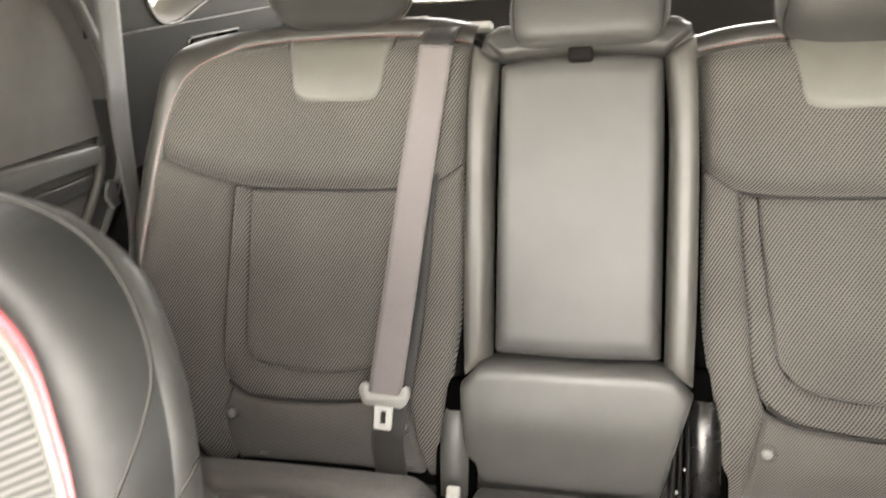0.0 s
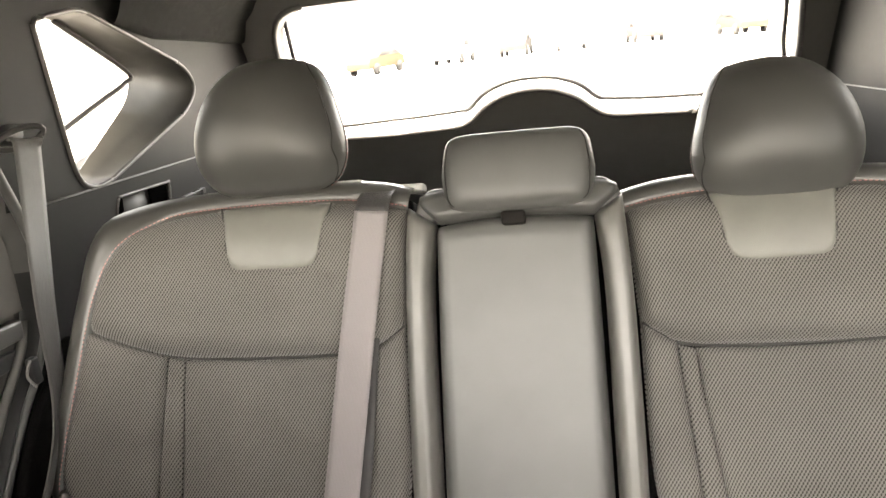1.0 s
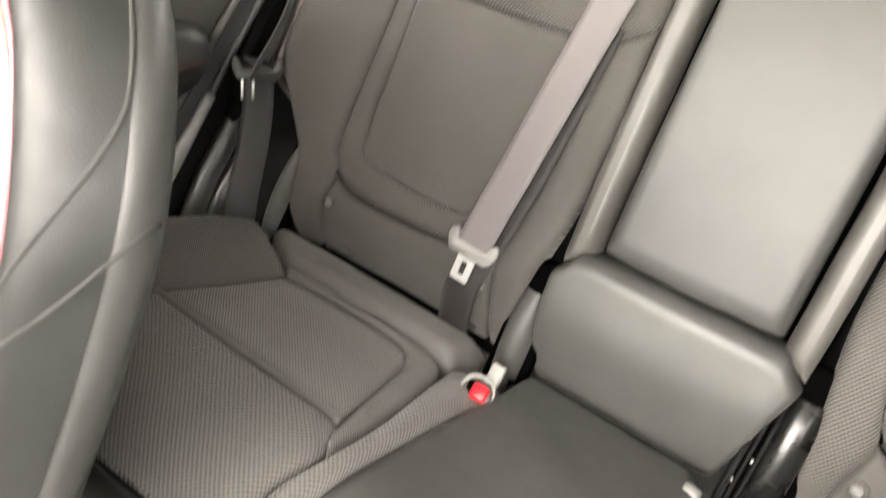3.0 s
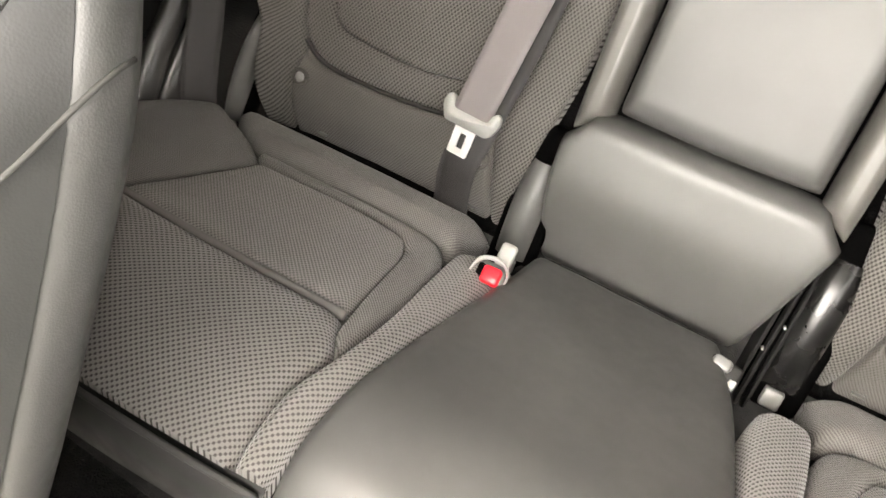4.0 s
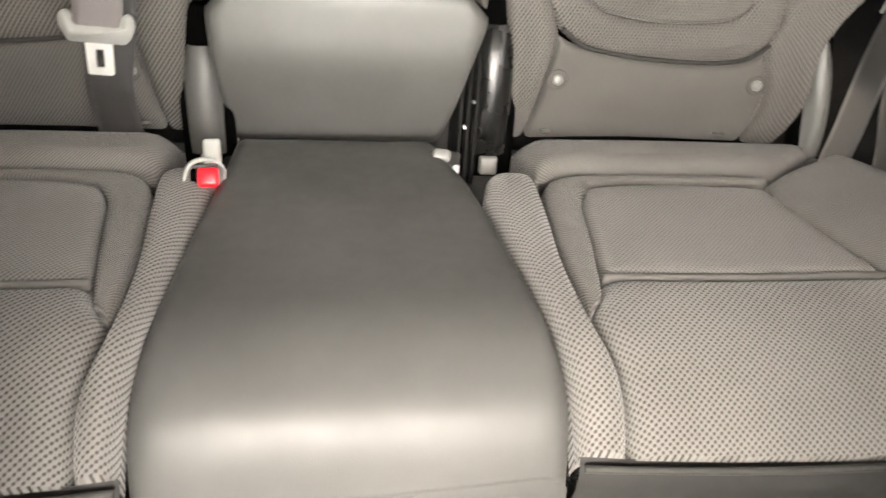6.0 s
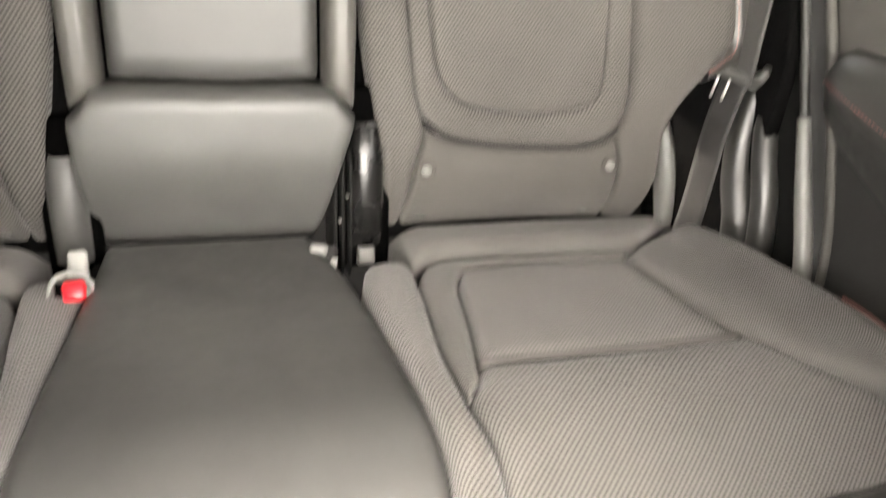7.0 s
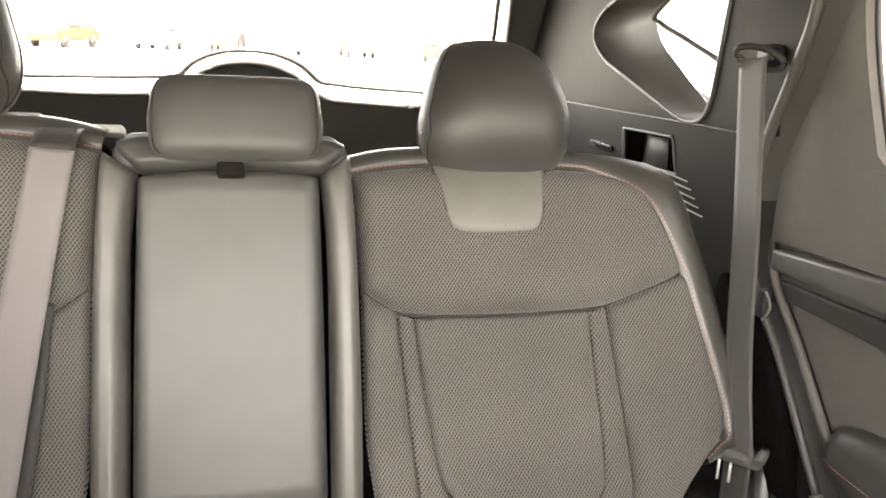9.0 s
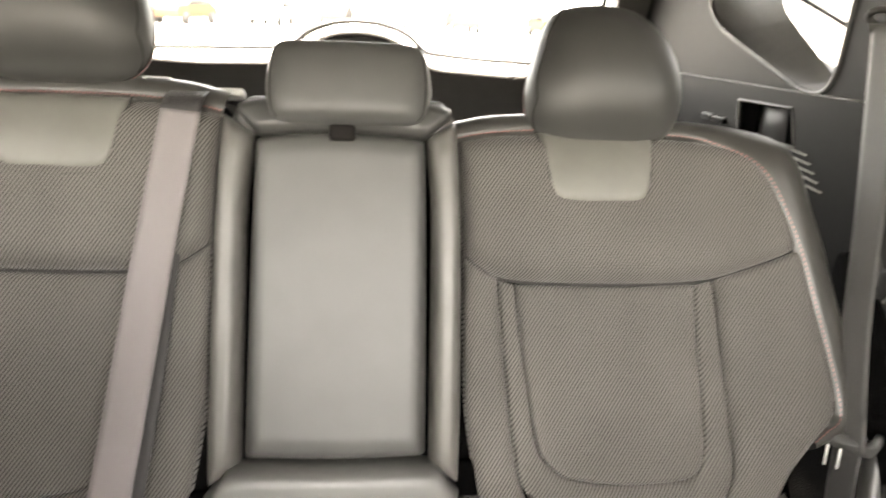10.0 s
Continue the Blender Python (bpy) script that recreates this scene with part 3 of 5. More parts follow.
narrow_seat = thing("rear_bench", SEAT, "single rear backrest in black knitted fabric with leather edges", "car seat", "rear backrests")
backrest(narrow_seat, 1)
backrest(wide_seat, -1, 1.035)


# ---- the centre section with its folded armrest ----
def centre_ground(x, z):
    return -0.004 + (3.0 * (z - 0.38) ** 2 if z > 0.38 else 0)


for s in (-1, 1):
    inner, outer = (0.1165 if s < 0 else 0.1125), (0.1530 if s < 0 else 0.1480)
    l = [(s * outer, -0.030), (s * (outer + 0.002), 0.10), (s * outer, 0.30), (s * (outer - 0.006), 0.425)]
    r = [(s * inner, -0.004), (s * inner, 0.10), (s * inner, 0.30), (s * (inner - 0.008), 0.398)]
    b = [(s * outer, -0.030), (s * inner, -0.004)]
    t = [(s * (outer - 0.006), 0.425), (s * (inner - 0.008), 0.398)]
    if s > 0:
        l, r, b, t = r, l, b[::-1], t[::-1]
    # lighter leather tone puts the window light on the bolsters into the colour
    cushion_panel("side_bolster", wide_seat, LEATHER_LIT, l, r, b, t, centre_ground, puff=0.022, edge=0.017, skirt=0.05, n=16, label="black leather bolster beside the armrest")
cushion_panel("top_pad", wide_seat, LEATHER, [(-0.104, 0.399), (-0.134, 0.426)], [(0.104, 0.399), (0.139, 0.426)], [(-0.104, 0.399), (0, 0.404), (0.104, 0.399)], [(-0.134, 0.426), (-0.118, 0.446), (0, 0.450), (0.122, 0.447), (0.139, 0.426)],
              lambda a, b: centre_ground(a, b) + 0.004, puff=0.016, edge=0.012, skirt=0.05, n=16, label="leather pad under the centre head restraint")
bm_top = [(-0.140, 0.40), (-0.136, 0.43), (-0.118, 0.449), (0.122, 0.450), (0.141, 0.43), (0.145, 0.40)]
slab("top_roll", wide_seat, LEATHER, bm_top, 0.004, 0.10, "y", 0.010, "leather top of the centre section")
arm = cushion_panel("armrest", wide_seat, LEATHER_SMOOTH, [(-0.112, 0.004), (-0.111, 0.20), (-0.108, 0.395)], [(0.108, 0.004), (0.107, 0.20), (0.104, 0.397)],
                    [(-0.112, 0.004), (0, 0.001), (0.108, 0.004)], [(-0.108, 0.395), (-0.05, 0.402), (0, 0.403), (0.05, 0.402), (0.104, 0.397)], lambda a, b: 0.012, puff=0.040, edge=0.015, skirt=0.03, n=24, label="smooth black leather armrest folded up", wrinkle=0.0003)
box("release_strap", arm, STRAP, (-0.0155, -0.042, 0.387), (0.0155, -0.014, 0.405), 0.004, "small dark brown pull strap")
# plate whose black puts in the shade behind the armrest
slab("well", wide_seat, DARK, [(-0.125, -0.01), (-0.125, 0.40), (0.125, 0.40), (0.125, -0.01)], 0.022, 0.03, "y", 0.0, "black plate for the shade in the armrest recess")
cushion_panel("lower_cushion", wide_seat, LEATHER_PAD, [(-0.144, -0.212), (-0.151, -0.110), (-0.155, -0.036)], [(0.111, -0.214), (0.128, -0.110), (0.148, -0.036)],
              [(-0.144, -0.212), (-0.02, -0.213), (0.111, -0.214)], [(-0.155, -0.036), (-0.137, -0.018), (-0.117, -0.001), (0, 0.000), (0.113, -0.001), (0.131, -0.018), (0.148, -0.036)], lambda a, b: -0.018 + 4.8 * max(-0.062 - b, 0) ** 2 + 0.10 * max(b + 0.02, 0), puff=0.026, edge=0.012, skirt=0.06, n=22, label="black leather lower back cushion")
slab("back_shell", wide_seat, CARPET, [(-0.135, -0.18), (-0.142, 0.43), (0.142, 0.43), (0.135, -0.03), (0.10, -0.18)], 0.034, 0.115, "y", 0.01, "black carpeted back shell")
# pale tone stands for the light that falls in through the rear window
for x0, x1, z0 in ((-0.262, -0.218, 0.464), (-0.164, -0.128, 0.452)):
    slab("belt_guide", wide_seat, PLASTIC_PALE, rounded([(x0, 0.030), (x0, 0.058), (x1, 0.058), (x1, 0.030)], 0.008), z0, z0 + 0.011, "z", 0.003, "plastic belt guide on the seat top, lightened for rear light")


# ---- head restraints ----
def head_outline(a, b, taper, low, px, pz, side_in, n=48):
    out = []
    if side_in:
        # an egg, widest below its middle; the side towards the centre of the car is cut flatter
        far = [(0, -1), (0.45, -0.985), (0.74, -0.88), (0.93, -0.62), (1.0, -0.25), (0.96, 0.12), (0.83, 0.48), (0.60, 0.78), (0.34, 0.95), (0, 1.0)]
        near = [(0, 1.0), (-0.34, 0.96), (-0.60, 0.84), (-0.76, 0.56), (-0.88, 0.15), (-0.96, -0.25), (-0.93, -0.62), (-0.76, -0.88), (-0.45, -0.985), (0, -1)]
        loop = np.concatenate([curve_points(far, n // 2)[:-1], curve_points(near, n // 2)[:-1]])
        return [(side_in * a * x, b * z) for x, z in (loop if side_in > 0 else loop[::-1])]
    for k in range(n):
        t = 2 * math.pi * k / n
        c, s = math.cos(t), math.sin(t)
        x, z = a * math.copysign(abs(c) ** px, c), b * math.copysign(abs(s) ** pz, s)
        x *= 1 - taper * max(z / b, 0) ** 1.6 - low * max(-z / b, 0) ** 2
        out.append((x, z))
    return out


def head_restraint(m, a, b, taper, low, px, pz, depth, label, posts, flat=False, side_in=0):
    head = thing("head_restraint", m, label, "headrest", "rear head restraints")
    outline = head_outline(a, b, taper, low, px, pz, side_in)
    rings = []
    for k in range(15):
        t = k / 14
        if flat:
            f = 0.02 + 0.98 * (1 - (1 - t) ** 2.4) if t > 0 else 0.02
            y = -0.50 * (1 - f ** 7) ** (1 / 2.2)
        else:
            f = 0.02 + 0.98 * math.sin(t * math.pi / 2)
            y = -0.60 * max(0.0, 1 - f ** 2.3) ** (1 / 2.05)
        y = min(y, -0.0) - 0.03
        ring = []
        for x, z in outline:
            lean = 0.16 * max(z * f / b, 0) ** 2 + (0 if flat else 0.10) * max(-z * f / b, 0) ** 2
            ring.append((x * f, (y + lean * (1 - f * 0.6)) * depth, z * f))
        rings.append(ring)
    rings_front = rings
    hide = LEATHER_SMOOTH if flat else LEATHER_HEAD
    loft("front_cover", head, hide, rings, "black leather front cover", caps=(True, False))
    rings = []
    for k in range(10):
        f = math.cos(k / 9 * math.pi / 2) * 0.98 + 0.02
        y = 0.46 * max(0.0, 1 - f ** 2.6) ** (1 / 2.4) - 0.025
        rings.append([(x * f, (y + (0.16 * max(z / b, 0) ** 2 + (0 if flat else 0.10) * max(-z / b, 0) ** 2) * 0.4) * depth, z * f) for x, z in outline])
    loft("rear_cover", head, hide, rings, caps=(False, True))
    tube("seam", head, SEAM, [(p[0] * 1.001, p[1], p[2] * 1.001) for p in rings_front[-1] + rings_front[-1][:1]], 0.0012, "dark cover seam", n=120, sides=5)
    stitches("stitching", head, STITCH, [(p[0] * 1.001, p[1] + 0.004, p[2] * 1.001) for p in rings_front[-1] + rings_front[-1][:1]], label="red seam stitching")
    if side_in:
        edge = []
        for i, (x, z) in enumerate(outline):
            if x * side_in < -0.30 * a and z > -0.86 * b:
                k = 10 + 3.99 * min(max((0.66 * a - abs(x)) / (0.30 * a), (-z - 0.50 * b) / (0.34 * b), 0), 1)     # its ends run out into the cover seam
                p, q = Vector(rings_front[int(k)][i]), Vector(rings_front[int(k) + 1][i])
                p = p.lerp(q, k - int(k))
                edge.append((p.x * 1.002, p.y - 0.0006, p.z))
        edge.sort(key=lambda p: p[2])
        tube("side_seam", head, SEAM, edge, 0.0011, "dark seam of the flat inner side", n=50, sides=5)
    if flat:
        for q in (-1, 1):
            edge = [(p[0] * 1.001, p[1] - 0.0006, p[2]) for p in rings_front[9] if p[0] * q > 0.80 * a]
            edge.sort(key=lambda p: p[2])
            tube("side_seam", head, SEAM, edge, 0.0009, "dark seam near the side", n=40, sides=5)
    for dx in posts:
        tube("post", head, STEEL, [(dx, 0.012, -b * 0.8), (dx, 0.012, -b - 0.035)], 0.005, "chrome post", n=4, sides=12)
        slab("guide", head, PLASTIC_GREY, rounded([(dx - 0.014, 0.0), (dx - 0.014, 0.026), (dx + 0.014, 0.026), (dx + 0.014, 0.0)], 0.006), -b - 0.022, -b - 0.006, "z", 0.003, "grey plastic post guide")
    return head


head_restraint(SEAT @ pose(0.350, 0.016, 0.509), 0.112, 0.101, 0.30, 0.06, 0.80, 0.72, 0.115, "rounded black leather head restraint on the single seat", (-0.075, 0.075), side_in=1)
head_restraint(WIDE @ pose(-0.345, 0.016, 0.558), 0.115, 0.101, 0.30, 0.06, 0.80, 0.72, 0.115, "rounded black leather head restraint beside the centre seat", (-0.075, 0.075), side_in=-1)
head_restraint(WIDE @ pose(0.006, 0.020, 0.464), 0.104, 0.056, 0.08, 0.05, 0.22, 0.26, 0.10, "low rectangular leather head restraint of the centre seat", (-0.06, 0.06), True)


# ---- rear cushions ----
def bench(x, y):
    """The height of the bench's padding: it rises towards the front."""
    return 0.334 + 0.235 * (-0.12 - y) - 3.2 * max(-0.38 - y, 0) ** 2


def outer_cushion(parent, s):
    def c(pts):
        return [(s * x, y) for x, y in pts]

    def panel(name, mat, left, right, rear, front, **kw):
        """left is the edge nearer the middle; rear and front run outwards."""
        left, right = left[::-1], right[::-1]
        if s < 0:
            left, right, rear, front = right, left, rear[::-1], front[::-1]
        return cushion_panel(name, parent, mat, c(left), c(right), c(front), c(rear), kw.pop("ground", bench), flat=True, **kw)

    def wing(x, y):
        ax = abs(x)
        w = min(max((ax - 0.50) / 0.13, 0), 1)
        return bench(x, y) + 0.016 * w * w * (3 - 2 * w)

    seam = [(0.205, -0.150), (0.204, -0.180), (0.200, -0.235), (0.192, -0.320), (0.188, -0.400), (0.193, -0.450), (0.191, -0.490), (0.187, -0.515)]
    seam = [(x + 0.015 * min(max((-0.36 - y) / 0.11, 0), 1), y) for x, y in seam]
    edge = [(0.150, -0.150), (0.139, -0.195), (0.139, -0.245), (0.149, -0.330), (0.159, -0.410), (0.164, -0.470), (0.163, -0.512)]
    if s > 0:
        seam = [(0.202, -0.152), (0.202, -0.185)] + seam[2:]
    else:
        edge = [(0.152, -0.140), (0.147, -0.190), (0.152, -0.240), (0.160, -0.330), (0.168, -0.410), (0.174, -0.470), (0.174, -0.512)]
    panel("inner_band", FABRIC_SEAT, edge, seam, [edge[0], seam[0]], [edge[-1], seam[-1]], puff=0.016, edge=0.016, n=22, open_edges="b")
    panel("rear_band", FABRIC_FINE, [(0.196, -0.070), (0.205, -0.150)], [(0.600, -0.076), (0.510, -0.150)], [(0.196, -0.070), (0.40, -0.070), (0.600, -0.076)],
          [(0.205, -0.150), (0.30, -0.147), (0.42, -0.148), (0.510, -0.150)], puff=0.024, edge=0.030, n=18, sink=0.018)
    turn = [(0.214, -0.372), (0.222, -0.340), (0.232, -0.290), (0.240, -0.240), (0.246, -0.205), (0.262, -0.178), (0.290, -0.168), (0.345, -0.165), (0.475, -0.172)]
    outer = [(0.196, -0.394), (0.193, -0.345), (0.198, -0.280), (0.203, -0.220), (0.208, -0.180), (0.222, -0.157), (0.260, -0.150), (0.345, -0.148), (0.495, -0.152)]
    # the raised band that turns round the rear of the seat
    l, r, b_, t_ = [outer[0], turn[0]], [outer[-1], turn[-1]], outer, turn
    if s > 0:
        cushion_panel("surround", parent, FABRIC_FINE, c(l), c(r), c(b_), c(t_), bench, flat=True, puff=0.009, edge=0.010, n=36, bent=True)
    else:
        cushion_panel("surround", parent, FABRIC_FINE, c(r), c(l), c(b_[::-1]), c(t_[::-1]), bench, flat=True, puff=0.009, edge=0.010, n=36, bent=True)
    cross = [(0.222, -0.345), (0.30, -0.347), (0.40, -0.348), (0.512, -0.346)]
    panel("rear_insert", FABRIC_INSERT, [(0.252, -0.188), (0.243, -0.220), (0.234, -0.280), (0.222, -0.345)], [(0.470, -0.176), (0.490, -0.266), (0.512, -0.346)],
          [(0.252, -0.188), (0.270, -0.174), (0.345, -0.167), (0.470, -0.176)], cross, puff=0.010, edge=0.014, n=18)
    tube("insert_edge", parent, FABRIC_INSERT, [(s * x, y - 0.001, bench(x, y) + 0.0055) for x, y in curve_points(cross, 24)], 0.0048, "rolled fabric edge of the insert", n=40, sides=8)
    panel("thigh_panel", FABRIC_SEAT, [(0.222, -0.348), (0.214, -0.370), (0.199, -0.400), (0.207, -0.450), (0.206, -0.490), (0.203, -0.516)], [(0.512, -0.349), (0.541, -0.391), (0.598, -0.440), (0.624, -0.470), (0.636, -0.495), (0.640, -0.518)],
          cross, [(0.203, -0.516), (0.33, -0.522), (0.48, -0.524), (0.640, -0.518)], puff=0.014, edge=0.020, n=26, open_edges="b")
    panel("outer_wing", FABRIC_FINE, [(0.510, -0.150), (0.472, -0.180), (0.490, -0.266), (0.512, -0.346), (0.541, -0.391), (0.616, -0.456)], [(0.600, -0.105), (0.640, -0.163), (0.662, -0.250), (0.674, -0.333), (0.668, -0.397), (0.650, -0.455)],
          [(0.510, -0.150), (0.600, -0.105)], [(0.616, -0.456), (0.650, -0.455)], puff=0.016, edge=0.02, n=20, ground=wing)
    tube("piping", parent, STITCH, [(s * x, y, wing(x, y) + 0.002) for x, y in curve_points([(0.676, -0.310), (0.678, -0.345), (0.672, -0.397), (0.655, -0.455), (0.648, -0.482), (0.648, -0.518)], 30)], 0.0014, "thin red piping", n=60, sides=6)
    # front face and core
    rows = []
    for x in np.linspace(0.164 if s > 0 else 0.171, 0.648, 24):
        yf = -0.511 - 0.012 * math.sin(math.pi * min(max((x - 0.15) / 0.50, 0), 1))
        h = bench(x, yf)
        rows.append([(s * x, yf, h + 0.006), (s * x, yf - 0.009, h - 0.004), (s * x, yf - 0.014, h - 0.022), (s * x, yf - 0.013, h - 0.06), (s * x, yf + 0.02, h - 0.13), (s * x, yf + 0.06, 0.20)])
    # leather face in the plastic's darker tone, for the shade on it
    loft("front_face", parent, PLASTIC, rows, "black leather front face", closed=False)
    tube("front_seam", parent, SEAM_GREY, [(s * x, -0.521 - 0.012 * math.sin(math.pi * (x - 0.15) / 0.50), bench(x, -0.52) + 0.0105) for x in np.linspace(0.166 if s > 0 else 0.173, 0.646, 20)], 0.0034, "stitched front seam", n=40, sides=6)
    slab("core", parent, CARPET, c([(0.215, -0.10), (0.205, -0.19), (0.160, -0.23), (0.172, -0.50), (0.635, -0.50), (0.660, -0.33), (0.60, -0.10)]), 0.17, 0.315, "z", 0.01, "black seat cushion core")


wide_cushion = thing("rear_seat_cushion", pose(0, 0, 0), "wide rear seat cushion in black fabric with a leather centre", "seat cushion", "rear seat cushions")
narrow_cushion = thing("rear_seat_cushion", pose(0, 0, 0), "single rear seat cushion in black knitted fabric", "seat cushion", "rear seat cushions")
outer_cushion(wide_cushion, -1)
outer_cushion(narrow_cushion, 1)


def pad_ground(x, y):
    return bench(x, y) - 12.0 * max(-0.474 - y, 0) ** 2


cushion_panel("centre_pad", wide_cushion, LEATHER_SEAT, [(-0.170, -0.522), (-0.171, -0.460), (-0.165, -0.380), (-0.155, -0.280), (-0.146, -0.200), (-0.140, -0.150), (-0.134, -0.075)],
              [(0.160, -0.518), (0.161, -0.450), (0.154, -0.380), (0.143, -0.290), (0.128, -0.190), (0.110, -0.125), (0.094, -0.075)],
              [(-0.170, -0.522), (0, -0.523), (0.160, -0.518)], [(-0.134, -0.075), (-0.03, -0.075), (0.094, -0.075)], pad_ground, puff=0.016, edge=0.017, n=34, flat=True, open_edges="b", label="flat black leather centre pad", wrinkle=0.0016)
rows = []
for x in np.linspace(-0.171, 0.161, 18):
    h = pad_ground(x, -0.520) + 0.016 * min(1, math.sqrt(max(0.0, 1 - (1 - min(min(x + 0.171, 0.161 - x) / 0.017, 1)) ** 2)))
    rows.append([(x, -0.5185, h - 0.001), (x, -0.5235, h - 0.010), (x, -0.5262, h - 0.020), (x, -0.5270, h - 0.030), (x, -0.525, h - 0.055), (x, -0.514, h - 0.08), (x, -0.47, 0.20)])
loft("centre_front", wide_cushion, LEATHER_SEAT, rows, "black leather front face", closed=False)
slab("core", wide_cushion, CARPET, [(-0.149, -0.09), (-0.149, -0.49), (0.142, -0.49), (0.12, -0.17), (0.078, -0.09)], 0.17, 0.325, "z", 0.01, "black seat cushion core")


# ---- hinges, buckles and belts ----
HINGE = grained("hinge_plastic", (0.058, 0.058, 0.056), 0.48, 500, 0.05)
def hinge_cover(m, label, w=0.026, h=0.13, mat=PLASTIC_GREY):
    h_ = thing("hinge_cover", m, label, "hinge cover", "seat hinge covers")
    rings = []
    for k in range(17):
        t = k / 16
        a = math.pi * t
        z = h * (0.5 - t)
        ww = w * (0.55 + 0.45 * math.sin(math.pi * min(t * 1.2 + 0.12, 0.5) ))
        d = 0.030 * math.sin(math.pi * (0.12 + 0.76 * t)) ** 0.6
        rings.append([(ww / 2 * math.cos(b), -d * max(math.sin(b), 0) ** 0.6, z) for b in np.linspace(0, math.pi, 9)])
    loft("cover", h_, mat, rings, "smooth plastic hinge cover", closed=False)
    box("bracket", h_, SILL, (-0.010, -0.018, -h / 2 - 0.024), (0.011, 0.0, -h / 2 - 0.002), 0.003, "bare metal bracket")
    # solid block, black for the shade of the opening round the cover
    box("recess", h_, DARK, (-w * 0.72, -0.008, -h / 2 - 0.03), (w * 0.72, 0.02, h / 2 + 0.040), 0.008, "black block for the shaded slot behind the cover")
    return h_


hinge_cover(WIDE @ pose(-0.163, -0.004, -0.136), "grey plastic hinge cover beside the centre cushion", 0.040, 0.122, HINGE)
hinge_cover(SEAT @ pose(0.162, -0.002, -0.120), "gloss black hinge cover beside the single seat", 0.044, 0.152, GLOSS)
hinge_cover(SEAT @ pose(0.579, 0.006, -0.124, 0, -8, 0), "grey plastic hinge cover at the outer side of the seat", 0.028, 0.145, PLASTIC_GREY)
hinge_cover(WIDE @ pose(-0.594, 0.006, -0.128, 0, 8, 0), "grey plastic hinge cover at the outer side of the seat", 0.028, 0.150, PLASTIC_GREY)

# side plates between the wide and the narrow part
plates = thing("hinge_plates", SEAT, "black metal hinge plates between the two rear backrests", "hinge")
for k, (x, top) in enumerate(((0.124, -0.04), (0.133, -0.03), (0.142, -0.05))):
    slab("plate", plates, TRIM, rounded([(-0.020, -0.235), (-0.03, top - 0.05), (-0.005, top), (0.05, top), (0.05, -0.235)], 0.012), x - 0.002, x + 0.002, "x", 0.001)
for x, y, z in ((0.129, -0.026, -0.16), (0.138, -0.027, -0.13)):
    tube("bolt", plates, STEEL, [(x, y - 0.002, z), (x, y + 0.006, z)], 0.0016, "steel bolt", n=2, sides=10)


def buckle(m, label):
    b = thing("buckle", m, label, "seat belt buckle", "rear buckles")
    box("body", b, PLASTIC_GREY, (-0.016, -0.012, -0.040), (0.016, 0.013, 0.012), 0.005, "grey plastic buckle body")
    box("release_button", b, RED, (-0.009, -0.012, 0.004), (0.012, 0.008, 0.020), 0.004, "bright red release button")
    slab("slot", b, DARK, rounded([(-0.016, -0.010), (-0.016, 0.008), (-0.008, 0.008), (-0.008, -0.010)], 0.003, 2), 0.010, 0.0135, "z", 0.0005, "dark tongue slot")
    tube("rim", b, PLASTIC_PALE, [(-0.023, -0.014, 0.010), (-0.021, 0.000, 0.016), (-0.014, 0.012, 0.019), (0.0, 0.016, 0.019), (0.012, 0.013, 0.018), (0.018, 0.004, 0.014), (0.017, -0.008, 0.008)], [0.001, 0.0016, 0.0024, 0.0026, 0.0022, 0.0016, 0.001], "pale plastic collar", n=36, sides=8)
    box("stalk", b, PLASTIC_PALE, (-0.004, 0.012, -0.008), (0.014, 0.040, 0.004), 0.004, "pale grey stalk")
    return b


buckle(pose(-0.151, -0.172, 0.358, 42, 0, 4), "grey belt buckle with a red release button beside the centre pad")
latch = thing("buckle", pose(0.104, -0.122, 0.343, 30, 0, -12), "small pale belt buckle at the back of the centre pad", "seat belt buckle", "rear buckles")
box("body", latch, PLASTIC, (-0.018, -0.010, -0.035), (0.018, 0.012, 0.004), 0.005, "black plastic body")
box("tab", latch, SILL, (-0.015, -0.004, 0.000), (0.006, 0.010, 0.012), 0.005, "pale plastic tab")
box("tab", latch, SILL, (-0.014, -0.020, -0.004), (0.010, -0.008, 0.007), 0.005, "pale plastic tab")
box("catch", latch, STEEL, (0.010, -0.014, -0.006), (0.018, -0.004, 0.004), 0.002, "small steel catch")


